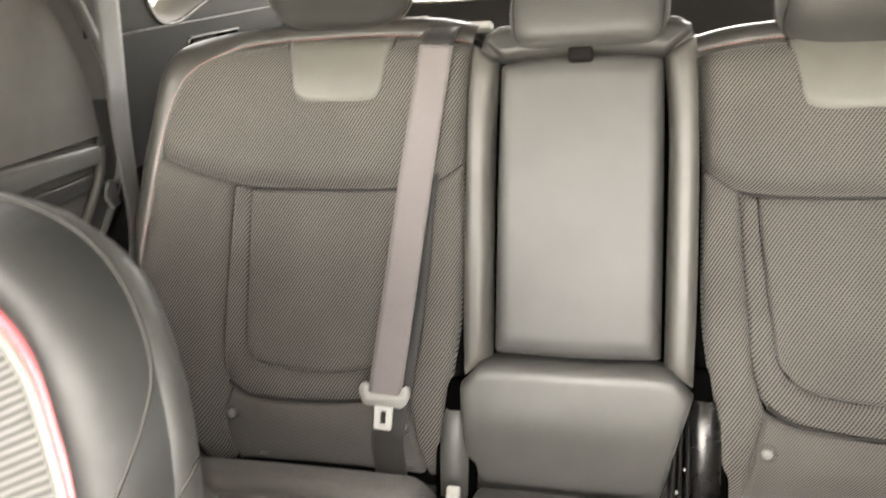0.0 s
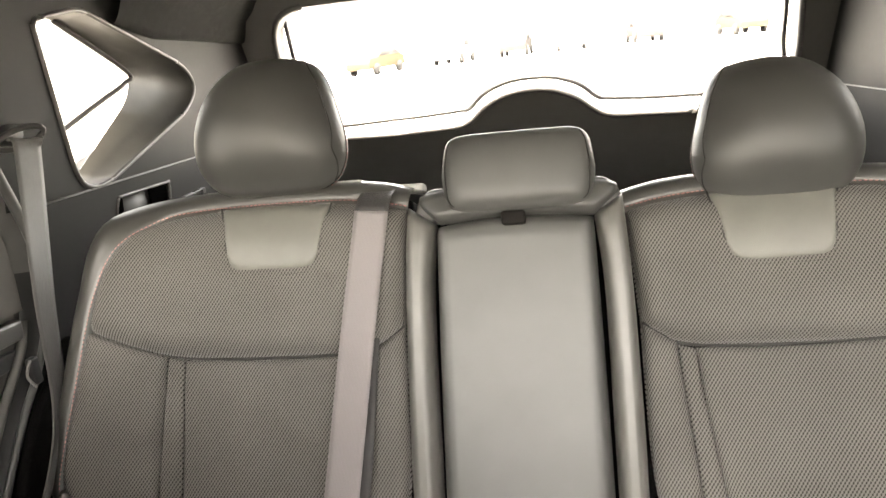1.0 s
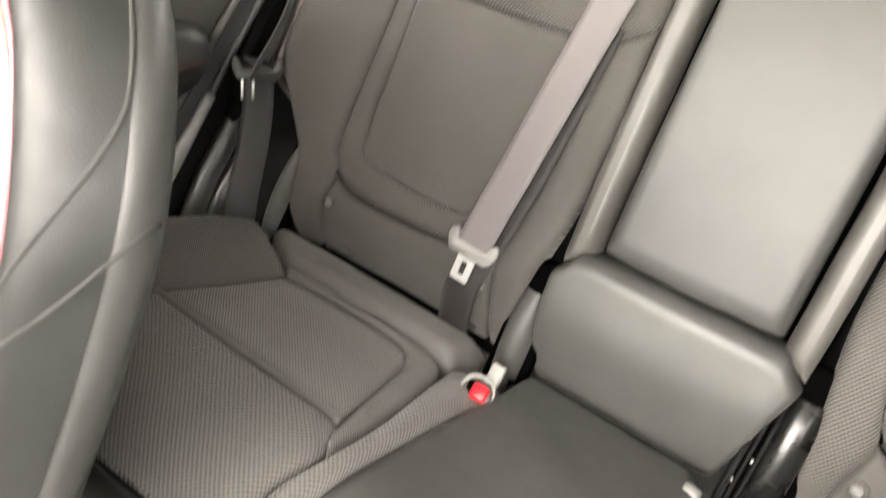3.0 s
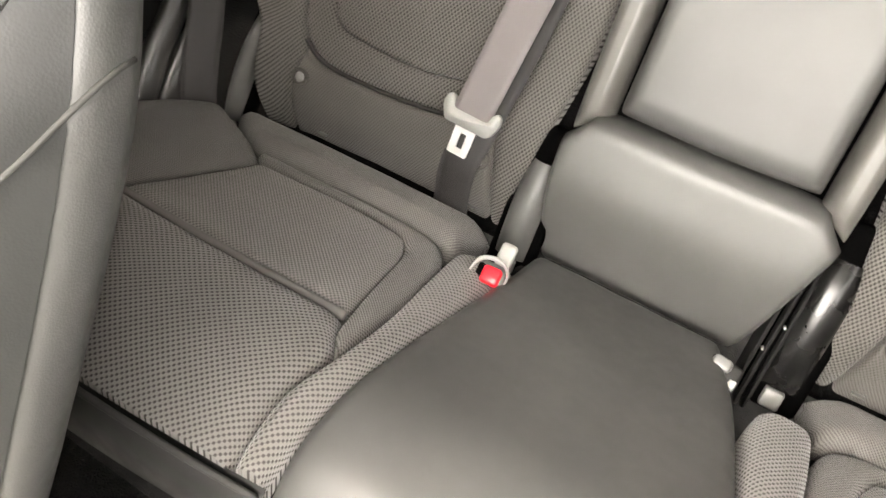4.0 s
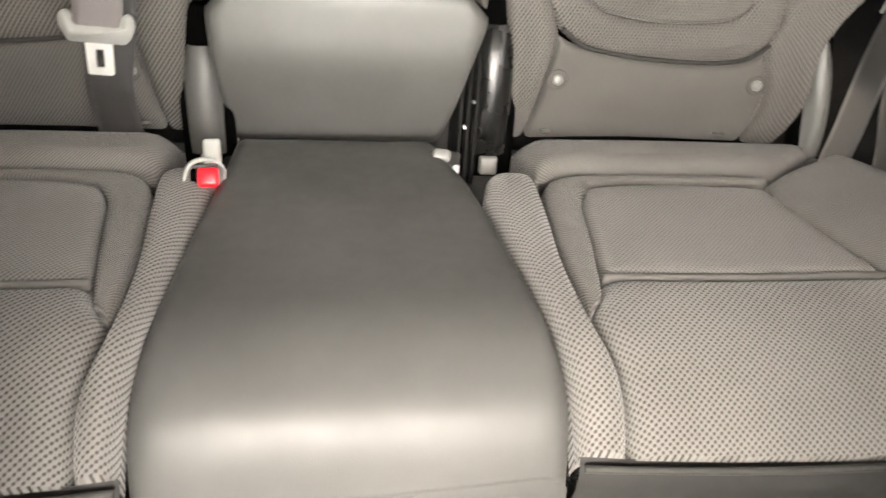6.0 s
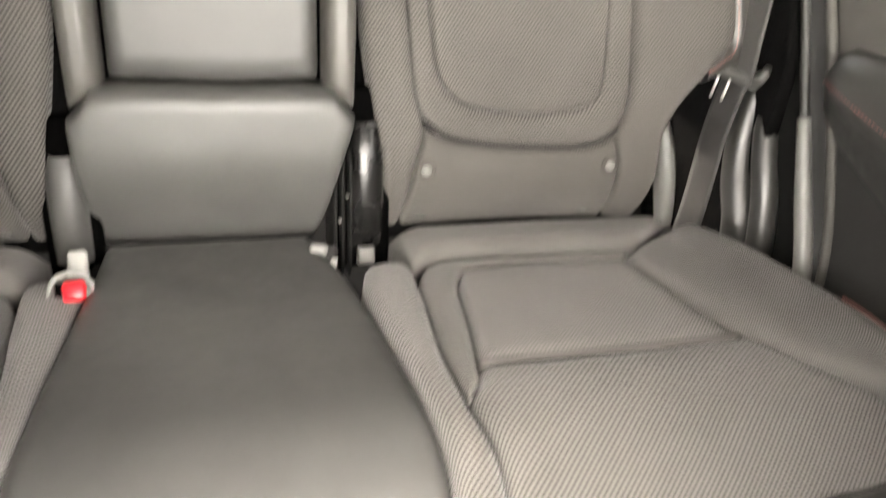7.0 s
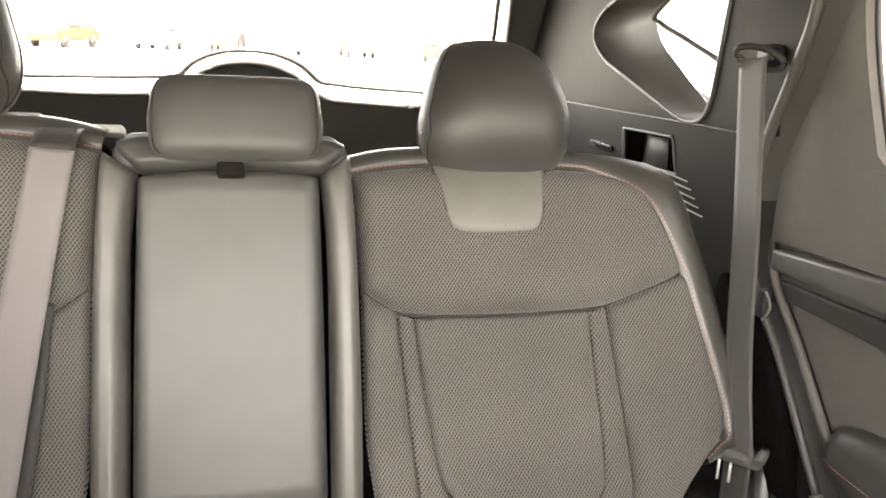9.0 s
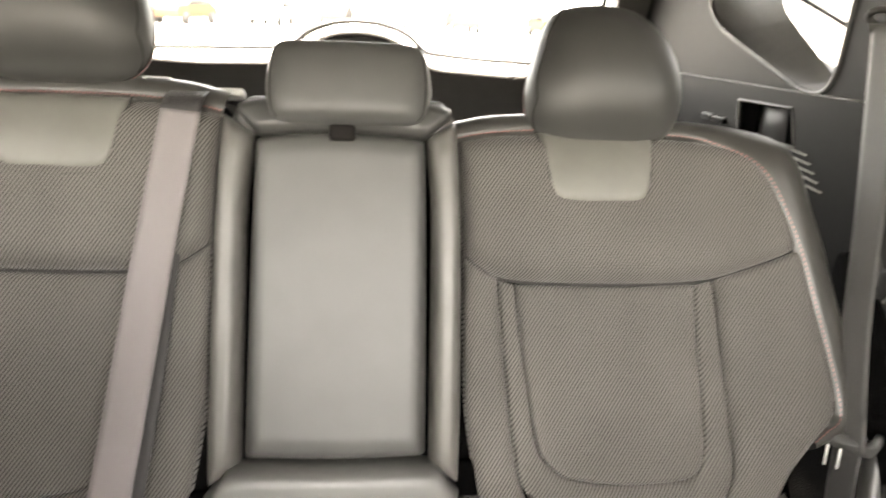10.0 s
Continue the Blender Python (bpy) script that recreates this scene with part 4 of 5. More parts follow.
def tongue(parent, m, mat, wide=0.004, thick=0.006):
    """The sliding tongue: a moulded grip with a steel blade."""
    bm = bmesh.new()
    vs = rounded([(-0.034, 0.016), (-0.036, 0.004), (-0.028, -0.013), (0.028, -0.013), (0.036, 0.004), (0.034, 0.016), (0.026, 0.017), (0.022, 0.003), (-0.022, 0.003), (-0.026, 0.017)], 0.005, 3)
    face = bm.faces.new([bm.verts.new((x, -thick, z)) for x, z in vs])
    out = bmesh.ops.extrude_face_region(bm, geom=[face])
    bmesh.ops.translate(bm, vec=(0, 2 * thick, 0), verts=[v for v in out["geom"] if isinstance(v, bmesh.types.BMVert)])
    rims = [e for e in bm.edges if len(e.link_faces) == 2 and e.calc_face_angle(0) > 0.6]
    bmesh.ops.bevel(bm, geom=rims, offset=0.003, segments=2, affect="EDGES", clamp_overlap=True)
    bmesh.ops.transform(bm, matrix=m, verts=bm.verts)
    grip = part("tongue", bm, mat, parent, "moulded plastic belt tongue")
    if wide is None:
        for x in (-0.021, -0.006):
            bm = bmesh.new()
            bmesh.ops.create_cube(bm, size=1.0)
            bmesh.ops.scale(bm, vec=(0.0036, 0.003, 0.030), verts=bm.verts)
            bmesh.ops.bevel(bm, geom=bm.edges[:], offset=0.001, segments=2, affect="EDGES", clamp_overlap=True)
            bmesh.ops.translate(bm, vec=(x, -thick * 1.15, -0.026), verts=bm.verts)
            bmesh.ops.transform(bm, matrix=m, verts=bm.verts)
            part("blade", bm, STEEL, grip, "bright steel prong")
        return
    bm = bmesh.new()
    outer = rounded([(-0.013, -0.010), (-0.0125, -0.046), (0.0125, -0.046), (0.013, -0.010)], 0.003, 3)
    hole = rounded([(-wide, -0.020), (-wide, -0.038), (wide, -0.038), (wide, -0.020)], 0.0008, 2)
    edges = []
    for loop in (outer, hole):
        vv = [bm.verts.new((x, -0.0015, z)) for x, z in loop]
        edges += [bm.edges.new((vv[i], vv[(i + 1) % len(vv)])) for i in range(len(vv))]
    bmesh.ops.triangle_fill(bm, use_beauty=True, edges=edges)
    out = bmesh.ops.extrude_face_region(bm, geom=bm.faces[:])
    bmesh.ops.translate(bm, vec=(0, 0.003, 0), verts=[v for v in out["geom"] if isinstance(v, bmesh.types.BMVert)])
    bmesh.ops.transform(bm, matrix=m, verts=bm.verts)
    part("blade", bm, STEEL, grip, "bright steel blade", smooth=False)


centre_belt = thing("seat_belt", WIDE, "mauve-grey centre seat belt hanging over the wide backrest", "seat belt", "rear seat belts")
band("webbing", centre_belt, BELT, [(-0.1925, -0.0205, 0.4200), (-0.195, -0.022, 0.400), (-0.216, -0.030, 0.250), (-0.237, -0.040, 0.080), (-0.254, -0.046, -0.050), (-0.255, -0.042, -0.056)], 0.047, ((1, 0, 0), (1, 0, 0)), thick=0.0016, n=90)
# fold and rear layer carry their shade in the darker webbing colour
band("belt_fold", centre_belt, BELT_SHADED, [(-0.188, 0.055, 0.446), (-0.189, 0.022, 0.454), (-0.190, -0.006, 0.442), (-0.1915, -0.018, 0.428), (-0.1925, -0.0200, 0.4195)], 0.047, ((1, 0, 0), (1, 0, 0)), thick=0.0016, n=30, label="fold of the belt over the seat top, coloured dark as shaded")
band("lower_webbing", centre_belt, BELT_SHADED, [(-0.213, -0.014, 0.250), (-0.228, -0.020, 0.080), (-0.246, -0.030, -0.060), (-0.256, -0.028, -0.120), (-0.258, 0.000, -0.185)], 0.047, ((1, 0, 0), (1, 0, 0)), thick=0.0016, n=60)
tongue(centre_belt, pose(-0.255, -0.045, -0.056, 0, 3, 0), PLASTIC_PALE)


def outer_belt(s, low):
    belt = thing("seat_belt", pose(0, 0, 0), "grey seat belt hanging from the pillar beside the rear seat", "seat belt", "rear seat belts")
    twist = (0.12, -0.99, 0) if s > 0 else (0.41, -0.90, 0)
    head, tail = ((0.88, 0.30, 0), (0.73, 0.68, 0)) if s < 0 else (twist, twist)
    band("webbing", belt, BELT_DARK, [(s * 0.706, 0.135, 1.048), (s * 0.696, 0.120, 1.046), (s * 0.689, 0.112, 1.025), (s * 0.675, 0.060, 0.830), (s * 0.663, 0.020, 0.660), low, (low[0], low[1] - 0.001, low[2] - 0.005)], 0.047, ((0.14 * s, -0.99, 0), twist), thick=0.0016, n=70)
    # one strap with the webbing above; shade is put into its darker tone
    band("lower_webbing", belt, BELT_HALF_SHADED if s > 0 else BELT_SHADED, [(low[0] + s * 0.007, low[1] + 0.007, low[2] + 0.012), (low[0] + s * 0.005, low[1] + 0.007, low[2] - 0.030), (s * 0.654, low[1] - 0.002, low[2] - 0.10), (s * 0.646, low[1] - 0.034, low[2] - 0.215), (s * 0.642, low[1] - 0.048, 0.18)], 0.047, (head, tail), thick=0.0016, n=40)
    turn = Matrix.Translation(low) @ Matrix.Rotation(radians(-48 * s), 4, "Z")
    tongue(belt, turn, HINGE, None, 0.010)
    ring = tube("guide_ring", belt, PLASTIC, [(s * (0.704 + 0.018 * math.cos(a) - 0.006 * math.sin(a)), 0.122 - 0.028 * math.cos(a), 1.050 - 0.006 * math.cos(a) + 0.014 * math.sin(a)) for a in np.linspace(0, 2 * math.pi, 25)], 0.0046, "black plastic belt guide ring", n=40, sides=8)
    slab("guide_recess", belt, RUBBER, [(0.142 + 0.028 * math.cos(a), 1.056 + 0.015 * math.sin(a)) for a in np.linspace(0, 2 * math.pi, 28, endpoint=False)], s * 0.7340, s * 0.7395, "x", 0.0, "dark recess behind the belt guide")
    return belt


outer_belt(1, (0.652, -0.025, 0.533))
outer_belt(-1, (-0.653, -0.065, 0.560))


# ---- body sides ----
QUARTER = rounded([(0.250, 1.225), (0.280, 0.955), (0.345, 0.943), (0.700, 1.055), (0.760, 1.105), (0.720, 1.150), (0.380, 1.250)], [0.02, 0.05, 0.05, 0.05, 0.05, 0.05, 0.03], 6)
# The pane reaches below its seal in place of the reveal's sunlit part.
PANE = rounded([(0.300, 1.232), (0.318, 0.966), (0.345, 0.956), (0.565, 1.085), (0.592, 1.125), (0.590, 1.145), (0.380, 1.240)], [0.01, 0.03, 0.03, 0.04, 0.02, 0.02, 0.02], 6)
REAR_WINDOW = rounded([(0.065, 0.918), (0.090, 1.215), (-0.700, 1.215), (-0.760, 0.902)], 0.04, 5)
FRONT_WINDOW = rounded([(-0.860, 0.940), (-0.850, 1.215), (-1.350, 1.215), (-2.0, 0.930)], 0.04, 5)
DOOR_EDGE = [(-0.005, 1.320), (0.022, 1.120), (0.038, 1.060), (0.090, 0.930), (0.103, 0.865), (0.092, 0.757), (0.019, 0.666), (-0.055, 0.572), (-0.152, 0.444), (-0.213, 0.340), (-0.270, 0.160)]
SEAL_LINE = [(0.035, 1.320), (0.060, 1.120), (0.075, 1.060), (0.122, 0.930), (0.132, 0.865), (0.118, 0.765), (0.077, 0.700), (0.034, 0.652), (-0.048, 0.543), (-0.131, 0.431), (-0.214, 0.313), (-0.262, 0.160)]
GLASS_EDGE = [(0.010, 1.215), (0.001, 1.122), (-0.021, 1.040), (-0.060, 0.938)]


def side(s, name):
    body = tagged(holed(name, None, PLASTIC, [(-2.2, 0.0), (1.6, 0.0), (1.6, 1.34), (-1.25, 1.34), (-2.2, 0.92)],
                        [rounded([(0.22, 1.255), (0.25, 0.970), (0.36, 0.968), (0.76, 1.07), (0.74, 1.15), (0.5, 1.255)], 0.02, 3), REAR_WINDOW, FRONT_WINDOW], s * 0.806, s * 0.84, "x"),
                  "black painted body side with window openings", "car body", kind="structure")
    trim = thing("quarter_trim", pose(0, 0, 0), "black moulded quarter trim behind the rear door with a small window", "car trim", "quarter trims")
    front = [tuple(q) for q in curve_points(SEAL_LINE, 40)]
    fine_front = [tuple(q) for q in curve_points(SEAL_LINE, 240)]
    upper = [q for q in front if q[1] > 0.944]
    lower = [q for q in front if q[1] <= 0.940]
    holed("upper_trim", trim, TRIM, upper + [(upper[-1][0] + 0.002, 0.944), (0.84, 0.956), (1.20, 0.962), (1.02, 1.318)], [QUARTER], s * 0.740, s * 0.752, "x", "black upper pillar trim")
    pocket = rounded([(0.352, 0.852), (0.376, 0.918), (0.564, 0.918), (0.549, 0.852)], 0.012, 3)
    holed("lower_trim", trim, TRIM, lower + [(-0.262, 0.10), (1.20, 0.10), (1.20, 0.958), (0.84, 0.952), (lower[0][0] + 0.002, 0.940)], [pocket], s * 0.737, s * 0.750, "x", "black lower side trim")
    ring_in = [(s * 0.740, a, b) for a, b in QUARTER]
    pane_pts = [(s * 0.800, a, b) for a, b in PANE]
    lip = [tuple(np.array(p) * 0.85 + np.array(q) * 0.15 + np.array((s * 0.012, 0, 0))) for p, q in zip(ring_in, pane_pts)]
    mid = [tuple(np.array(p) * 0.45 + np.array(q) * 0.55 + np.array((s * 0.010, 0, 0))) for p, q in zip(ring_in, pane_pts)]
    loft("window_reveal", trim, REVEAL, [ring_in, lip, mid, pane_pts], "deep satin grey window reveal")
    tube("reveal_edge", trim, SATIN, [(s * 0.7395, a, b) for a, b in QUARTER + QUARTER[:1]], 0.0045, "rounded reveal lip", n=140, sides=8)
    glass = mesh_object("pane", [(s * 0.801, a, b) for a, b in PANE], [tuple(range(len(PANE)))], PRIVACY, smooth=False)
    under(glass, trim, "dark tinted quarter window pane")
    tube("seal", trim, SEAM, [(s * 0.798, 0.305, 1.030), (s * 0.798, 0.350, 1.048), (s * 0.798, 0.480, 1.092), (s * 0.798, 0.570, 1.122), (s * 0.798, 0.588, 1.146), (s * 0.796, 0.385, 1.236)], 0.0050, "thin black pane seal", n=90, sides=6)
    tube("joint_line", trim, PLASTIC_GREY, [(s * 0.737, 0.14, 0.942), (s * 0.737, 0.84, 0.954), (s * 0.737, 1.19, 0.960)], 0.0014, "thin bright joint line", n=10, sides=6)
    slab("pocket_back", trim, PLASTIC, [(0.34, 0.84), (0.34, 0.93), (0.58, 0.93), (0.58, 0.84)], s * 0.7515, s * 0.757, "x", 0.0, "grey back of the recess")
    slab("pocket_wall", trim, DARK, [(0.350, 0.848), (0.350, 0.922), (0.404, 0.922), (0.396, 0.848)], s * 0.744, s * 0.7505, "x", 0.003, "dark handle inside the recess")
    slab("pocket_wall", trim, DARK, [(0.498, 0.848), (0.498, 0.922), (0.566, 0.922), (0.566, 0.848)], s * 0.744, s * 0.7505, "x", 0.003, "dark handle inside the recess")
    tube("pocket_rim", trim, SATIN, [(s * 0.737, a, b) for a, b in pocket + pocket[:1]], 0.0028, "raised recess rim", n=80, sides=6)
    tube("pocket_lip", trim, PLASTIC_PALE, [(s * 0.7350, 0.352, 0.855), (s * 0.7350, 0.545, 0.855)], 0.0034, "bright lower lip of the recess", n=6, sides=8)
    for k in range(5):
        z = 0.858 - 0.0125 * k
        tube("vent_slat", trim, PLASTIC_PALE, [(s * 0.735, 0.470 - 0.016 * k, z + 0.003), (s * 0.735, 0.312 - 0.014 * k, z - 0.009)], 0.0017, "thin vent slat", n=4, sides=6)
    # added slab, its black put in for the shade of the deep gap
    slab("gap_shade", trim, SHADE_BLACK, rounded([(-0.060, 0.150), (-0.060, 0.430), (-0.035, 0.540), (0.030, 0.640), (0.160, 0.740), (0.220, 0.420), (0.220, 0.150)], 0.02), s * 0.714, s * 0.7365, "x", 0.006, "black slab added for the shade beside the seat back")
    # the headliner's edge comes down over the top of the trim
    rail = []
    for y in np.linspace(0.47, 1.17, 16):
        z0 = 1.204 + 0.024 * max(0.0, (0.60 - y) / 0.13)
        rail.append([(s * 0.7385, y, z0), (s * 0.730, y, z0 + 0.002), (s * 0.722, y, z0 + 0.014), (s * 0.706, y, z0 + 0.05), (s * 0.680, y, 0.4 * z0 + 0.6 * 1.322), (s * 0.640, y, 1.3225)])
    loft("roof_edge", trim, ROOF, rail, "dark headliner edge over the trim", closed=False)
    slab("tie_down", trim, GLOSS, rounded([(0.600, 0.866), (0.600, 0.878), (0.700, 0.882), (0.700, 0.870)], 0.003, 2), s * 0.729, s * 0.738, "x", 0.001, "narrow black slot cover")
    # moulded wheel-arch trim beside the bench
    tube("arch_rib", trim, RIB, [(s * 0.775, 0.055, 0.600), (s * 0.748, 0.028, 0.530), (s * 0.722, 0.004, 0.468), (s * 0.714, -0.030, 0.390), (s * 0.714, -0.088, 0.310), (s * 0.716, -0.120, 0.200)], [0.016, 0.018, 0.020, 0.024, 0.024, 0.024], "satin moulded wheel-arch rib", n=30, sides=12)
    tube("arch_rib", trim, RIB, [(s * 0.780, 0.030, 0.590), (s * 0.756, 0.004, 0.525), (s * 0.732, -0.020, 0.475), (s * 0.724, -0.060, 0.420), (s * 0.724, -0.100, 0.365), (s * 0.724, -0.135, 0.290), (s * 0.726, -0.160, 0.190)], [0.014, 0.015, 0.016, 0.018, 0.019, 0.019, 0.019], "satin moulded wheel-arch rib", n=30, sides=12)
    low_seal = [q for q in fine_front if q[1] < 0.500]
    high_seal = [q for q in fine_front if q[1] > 0.494]
    tube("door_seal", trim, SATIN, [(s * 0.7335, a, b) for a, b in high_seal], [0.008, 0.008, 0.008, 0.006, 0.0055, 0.006], "smooth rubber door seal", n=70, sides=10)
    tube("sill_seal", trim, SILL, [(s * 0.732, a, b) for a, b in low_seal], [0.0085, 0.0115, 0.0125, 0.0125], "grey rubber seal over the sill", n=40, sides=10)
    web_a, web_b = curve_points(SEAL_LINE, 80), curve_points(DOOR_EDGE, 80)
    web = [[(s * 0.7385, *p), (s * 0.7480, *(0.6 * p + 0.4 * q)), (s * 0.7500, *(0.2 * p + 0.8 * q)), (s * 0.7570, *(-0.05 * p + 1.05 * q))] for p, q in zip(web_a, web_b)]
    cut = next(i for i, row in enumerate(web) if row[0][2] < 0.86)
    loft("pillar_cover", trim, SATIN, web[:cut + 1], "satin grey cover of the door pillar", closed=False)
    loft("seal_web", trim, RUBBER, web[cut:], "soft rubber web of the door seal", closed=False)
    box("belt_clip", trim, PLASTIC, (min(s * 0.722, s * 0.735), 0.060, 0.690), (max(s * 0.722, s * 0.735), 0.078, 0.732), 0.004, "small black clip on the seal")
    tube("clip_rim", trim, PLASTIC_GREY, [(s * 0.722, 0.058, 0.732), (s * 0.722, 0.046, 0.712), (s * 0.722, 0.058, 0.690)], 0.002, "bright clip rim", n=12, sides=6)
    # rear door
    door = thing("rear_door", pose(0, 0, 0), "black rear door panel with padded armrest and red stitching", "car door", "rear doors")
    edge = [tuple(q) for q in curve_points(DOOR_EDGE, 44)]
    glass_edge = [tuple(q) for q in curve_points(GLASS_EDGE, 10)]
    top = [q for q in edge if q[1] > 0.796]
    mid_e = [q for q in edge if 0.540 < q[1] <= 0.792]
    low_e = [q for q in edge if q[1] <= 0.536]
    holed("upper_panel", door, DOOR, top + [(top[-1][0], 0.796), (-0.80, 0.806), (-0.80, 0.922), (-0.072, 0.928)] + glass_edge[::-1] + [(0.0, 1.320)], [], s * 0.752, s * 0.775, "x", "grey padded upper door panel and window frame")
    holed("mid_panel", door, DOOR, mid_e + [(mid_e[-1][0] - 0.005, 0.540), (-0.80, 0.540), (-0.80, 0.792), (mid_e[0][0], 0.792)], [], s * 0.766, s * 0.782, "x", "grey leatherette door insert")
    holed("lower_panel", door, PLASTIC, low_e + [(-0.80, 0.16), (-0.80, 0.536)], [], s * 0.755, s * 0.775, "x", "black lower door panel")
    tube("window_sill", door, DOOR, [(s * 0.764, 0.020, 0.926), (s * 0.760, -0.035, 0.922), (s * 0.756, -0.10, 0.918), (s * 0.756, -0.78, 0.912)], [0.002, 0.010, 0.014, 0.014], "padded window sill", n=20, sides=10)
    tube("panel_edge", door, DOOR, [(s * 0.754, a, b) for a, b in edge if b < 0.80], 0.007, "rounded door panel edge", n=60, sides=8)
    slab("trim_strip", door, REVEAL, [(0.085, 0.757), (0.088, 0.787), (-0.11, 0.797), (-0.80, 0.800), (-0.80, 0.760)], s * 0.742, s * 0.764, "x", 0.006, "satin grey door trim strip")
    slab("lower_strip", door, PLASTIC, [(0.055, 0.718), (0.075, 0.744), (-0.11, 0.746), (-0.80, 0.748), (-0.80, 0.715), (-0.11, 0.712)], s * 0.752, s * 0.764, "x", 0.005, "black lower strip")
    rings = []
    for y in np.linspace(-0.064, -0.75, 30):
        q = min((-0.064 - y) / 0.075, 1.0)
        k = math.sqrt(max(0.0, 1 - (1 - q) ** 2))
        out_x, zt, zs, zb = 0.050 * k + 0.010, 0.575 + 0.028 * k + 0.015 * min((-0.064 - y) / 0.2, 1), 0.566 - 0.022 * min((-0.064 - y) / 0.2, 1), 0.520 - 0.04 * min((-0.064 - y) / 0.2, 1)
        section = [(0.774, zt - 0.006), (0.774 - out_x * 0.45, zt), (0.774 - out_x * 0.80, zt - 0.008), (0.774 - out_x, zs + 0.012), (0.774 - out_x * 1.03, zs), (0.774 - out_x * 0.98, zs - 0.014), (0.774 - out_x * 0.80, 0.5 * (zs + zb)), (0.774 - out_x * 0.55, zb), (0.774, zb - 0.05)]
        rings.append([(s * a, y, b) for a, b in curve_points(section, 16)])
    arm_ = loft("armrest", door, LEATHER, rings, "black padded leather door armrest", closed=False, caps=(True, True))
    stitches("stitching", arm_, STITCH, [(r[7][0] - s * 0.001, r[7][1], r[7][2]) for r in rings[1:]], r=0.0010, label="red stitching along the armrest")
    slab("handle_cup", door, GLOSS, rounded([(-0.215, 0.625), (-0.205, 0.670), (-0.36, 0.700), (-0.40, 0.625)], 0.03), s * 0.758, s * 0.770, "x", 0.003, "dark handle cup")
    tube("window_seal", door, SEAM, [(s * 0.768, a, b) for a, b in glass_edge + [(-0.078, 0.933), (-0.30, 0.931), (-0.72, 0.926)]], 0.0028, "thin black window seal", n=60, sides=8, smooth_path=False)
    w = mesh_object("pane", [(s * 0.815, a, b) for a, b in REAR_WINDOW], [tuple(range(len(REAR_WINDOW)))], PRIVACY, smooth=False)
    under(w, door, "dark tinted door window pane")
    return body


side(1, "wall_right")
side(-1, "wall_left")

# ---- tailgate ----
gate = thing("tailgate", pose(0, 0, 0), "closed tailgate with black trim and a wide heated window", "tailgate")


def gate_y(z):
    return 1.22 - 0.55 * (z - 0.90)


glass_outline = [(-0.640, 1.272), (-0.665, 1.05), (-0.660, 0.925), (-0.40, 0.918), (-0.200, 0.925), (-0.165, 0.940), (-0.120, 0.980), (-0.060, 1.005), (0.0, 1.011), (0.060, 1.005), (0.120, 0.980), (0.165, 0.940), (0.200, 0.922), (0.40, 0.912), (0.660, 0.918), (0.665, 1.05), (0.640, 1.272)]
hole = [(x, z) for x, z in glass_outline]
bm = bmesh.new()
edges = []
for loop in ([(-0.80, 1.335), (-0.80, 0.35), (0.80, 0.35), (0.80, 1.335)], rounded(hole, [0.09] + [0.03] * (len(hole) - 2) + [0.09], 6)):
    vv = [bm.verts.new((x, gate_y(z), z)) for x, z in loop]
    edges += [bm.edges.new((vv[i], vv[(i + 1) % len(vv)])) for i in range(len(vv))]
bmesh.ops.triangle_fill(bm, use_beauty=True, edges=edges)
out = bmesh.ops.extrude_face_region(bm, geom=bm.faces[:])
bmesh.ops.translate(bm, vec=(0, 0.06, 0), verts=[v for v in out["geom"] if isinstance(v, bmesh.types.BMVert)])
part("inner_trim", bm, GATE, gate, "black tailgate inner trim", smooth=False)
pane_loop = [(x * 1.04, z - 0.03 if z < 1.1 else z + 0.02) for x, z in glass_outline]
g = mesh_object("pane", [(x, gate_y(z) + 0.075, z) for x, z in pane_loop], [tuple(range(len(pane_loop)))], GLASS, smooth=False)
under(g, gate, "clear rear window pane")
g.visible_shadow = False
border = [(x * 0.975 * (1.12 if abs(x) < 0.3 else 1.0), gate_y(z) + 0.070, z + (-0.02 if z > 1.1 else 0.042 if abs(x) > 0.18 else 0.030)) for x, z in glass_outline]
tube("frit_line", gate, SCREEN, border, 0.0075, "thin black line on the rear window", n=160, sides=6, closed_ends=True)
tube("window_edge", gate, GATE, [(x, gate_y(z) - 0.002, z) for x, z in rounded(hole, [0.09] + [0.03] * (len(hole) - 2) + [0.09], 6)], 0.008, "rounded inner window edge", n=160, sides=8)

# ---- ceiling, floor, front closure ----
tagged(box("ceiling", None, LINER, (-0.84, -1.25, 1.322), (0.84, 1.04, 1.36), 0.0), "dark grey fabric headliner", "ceiling", kind="structure")
tagged(box("floor", None, CARPET, (-0.84, -2.2, -0.05), (0.84, 1.60, 0.0), 0.0), "black carpeted car floor", "floor", kind="structure")
tagged(box("load_floor", None, CARPET, (-0.73, 0.20, 0.36), (0.73, 1.50, 0.40), 0.004), "black carpeted boot floor behind the seats", "floor", kind="structure")
# unseen front block, added this deep to cut low light from the windscreen
tagged(box("wall_front", None, PLASTIC, (-0.84, -2.25, 0.0), (0.84, -1.72, 0.92), 0.03), "plain black unseen closure below the windscreen", "wall", kind="structure")


screen = mesh_object("window_front", [(-0.80, -2.2, 0.90), (0.80, -2.2, 0.90), (0.80, -1.25, 1.335), (-0.80, -1.25, 1.335)], [(0, 1, 2, 3)], GLASS, smooth=False)
tagged(screen, "clear sloping windscreen pane", "windscreen", kind="structure")
screen.visible_shadow = False

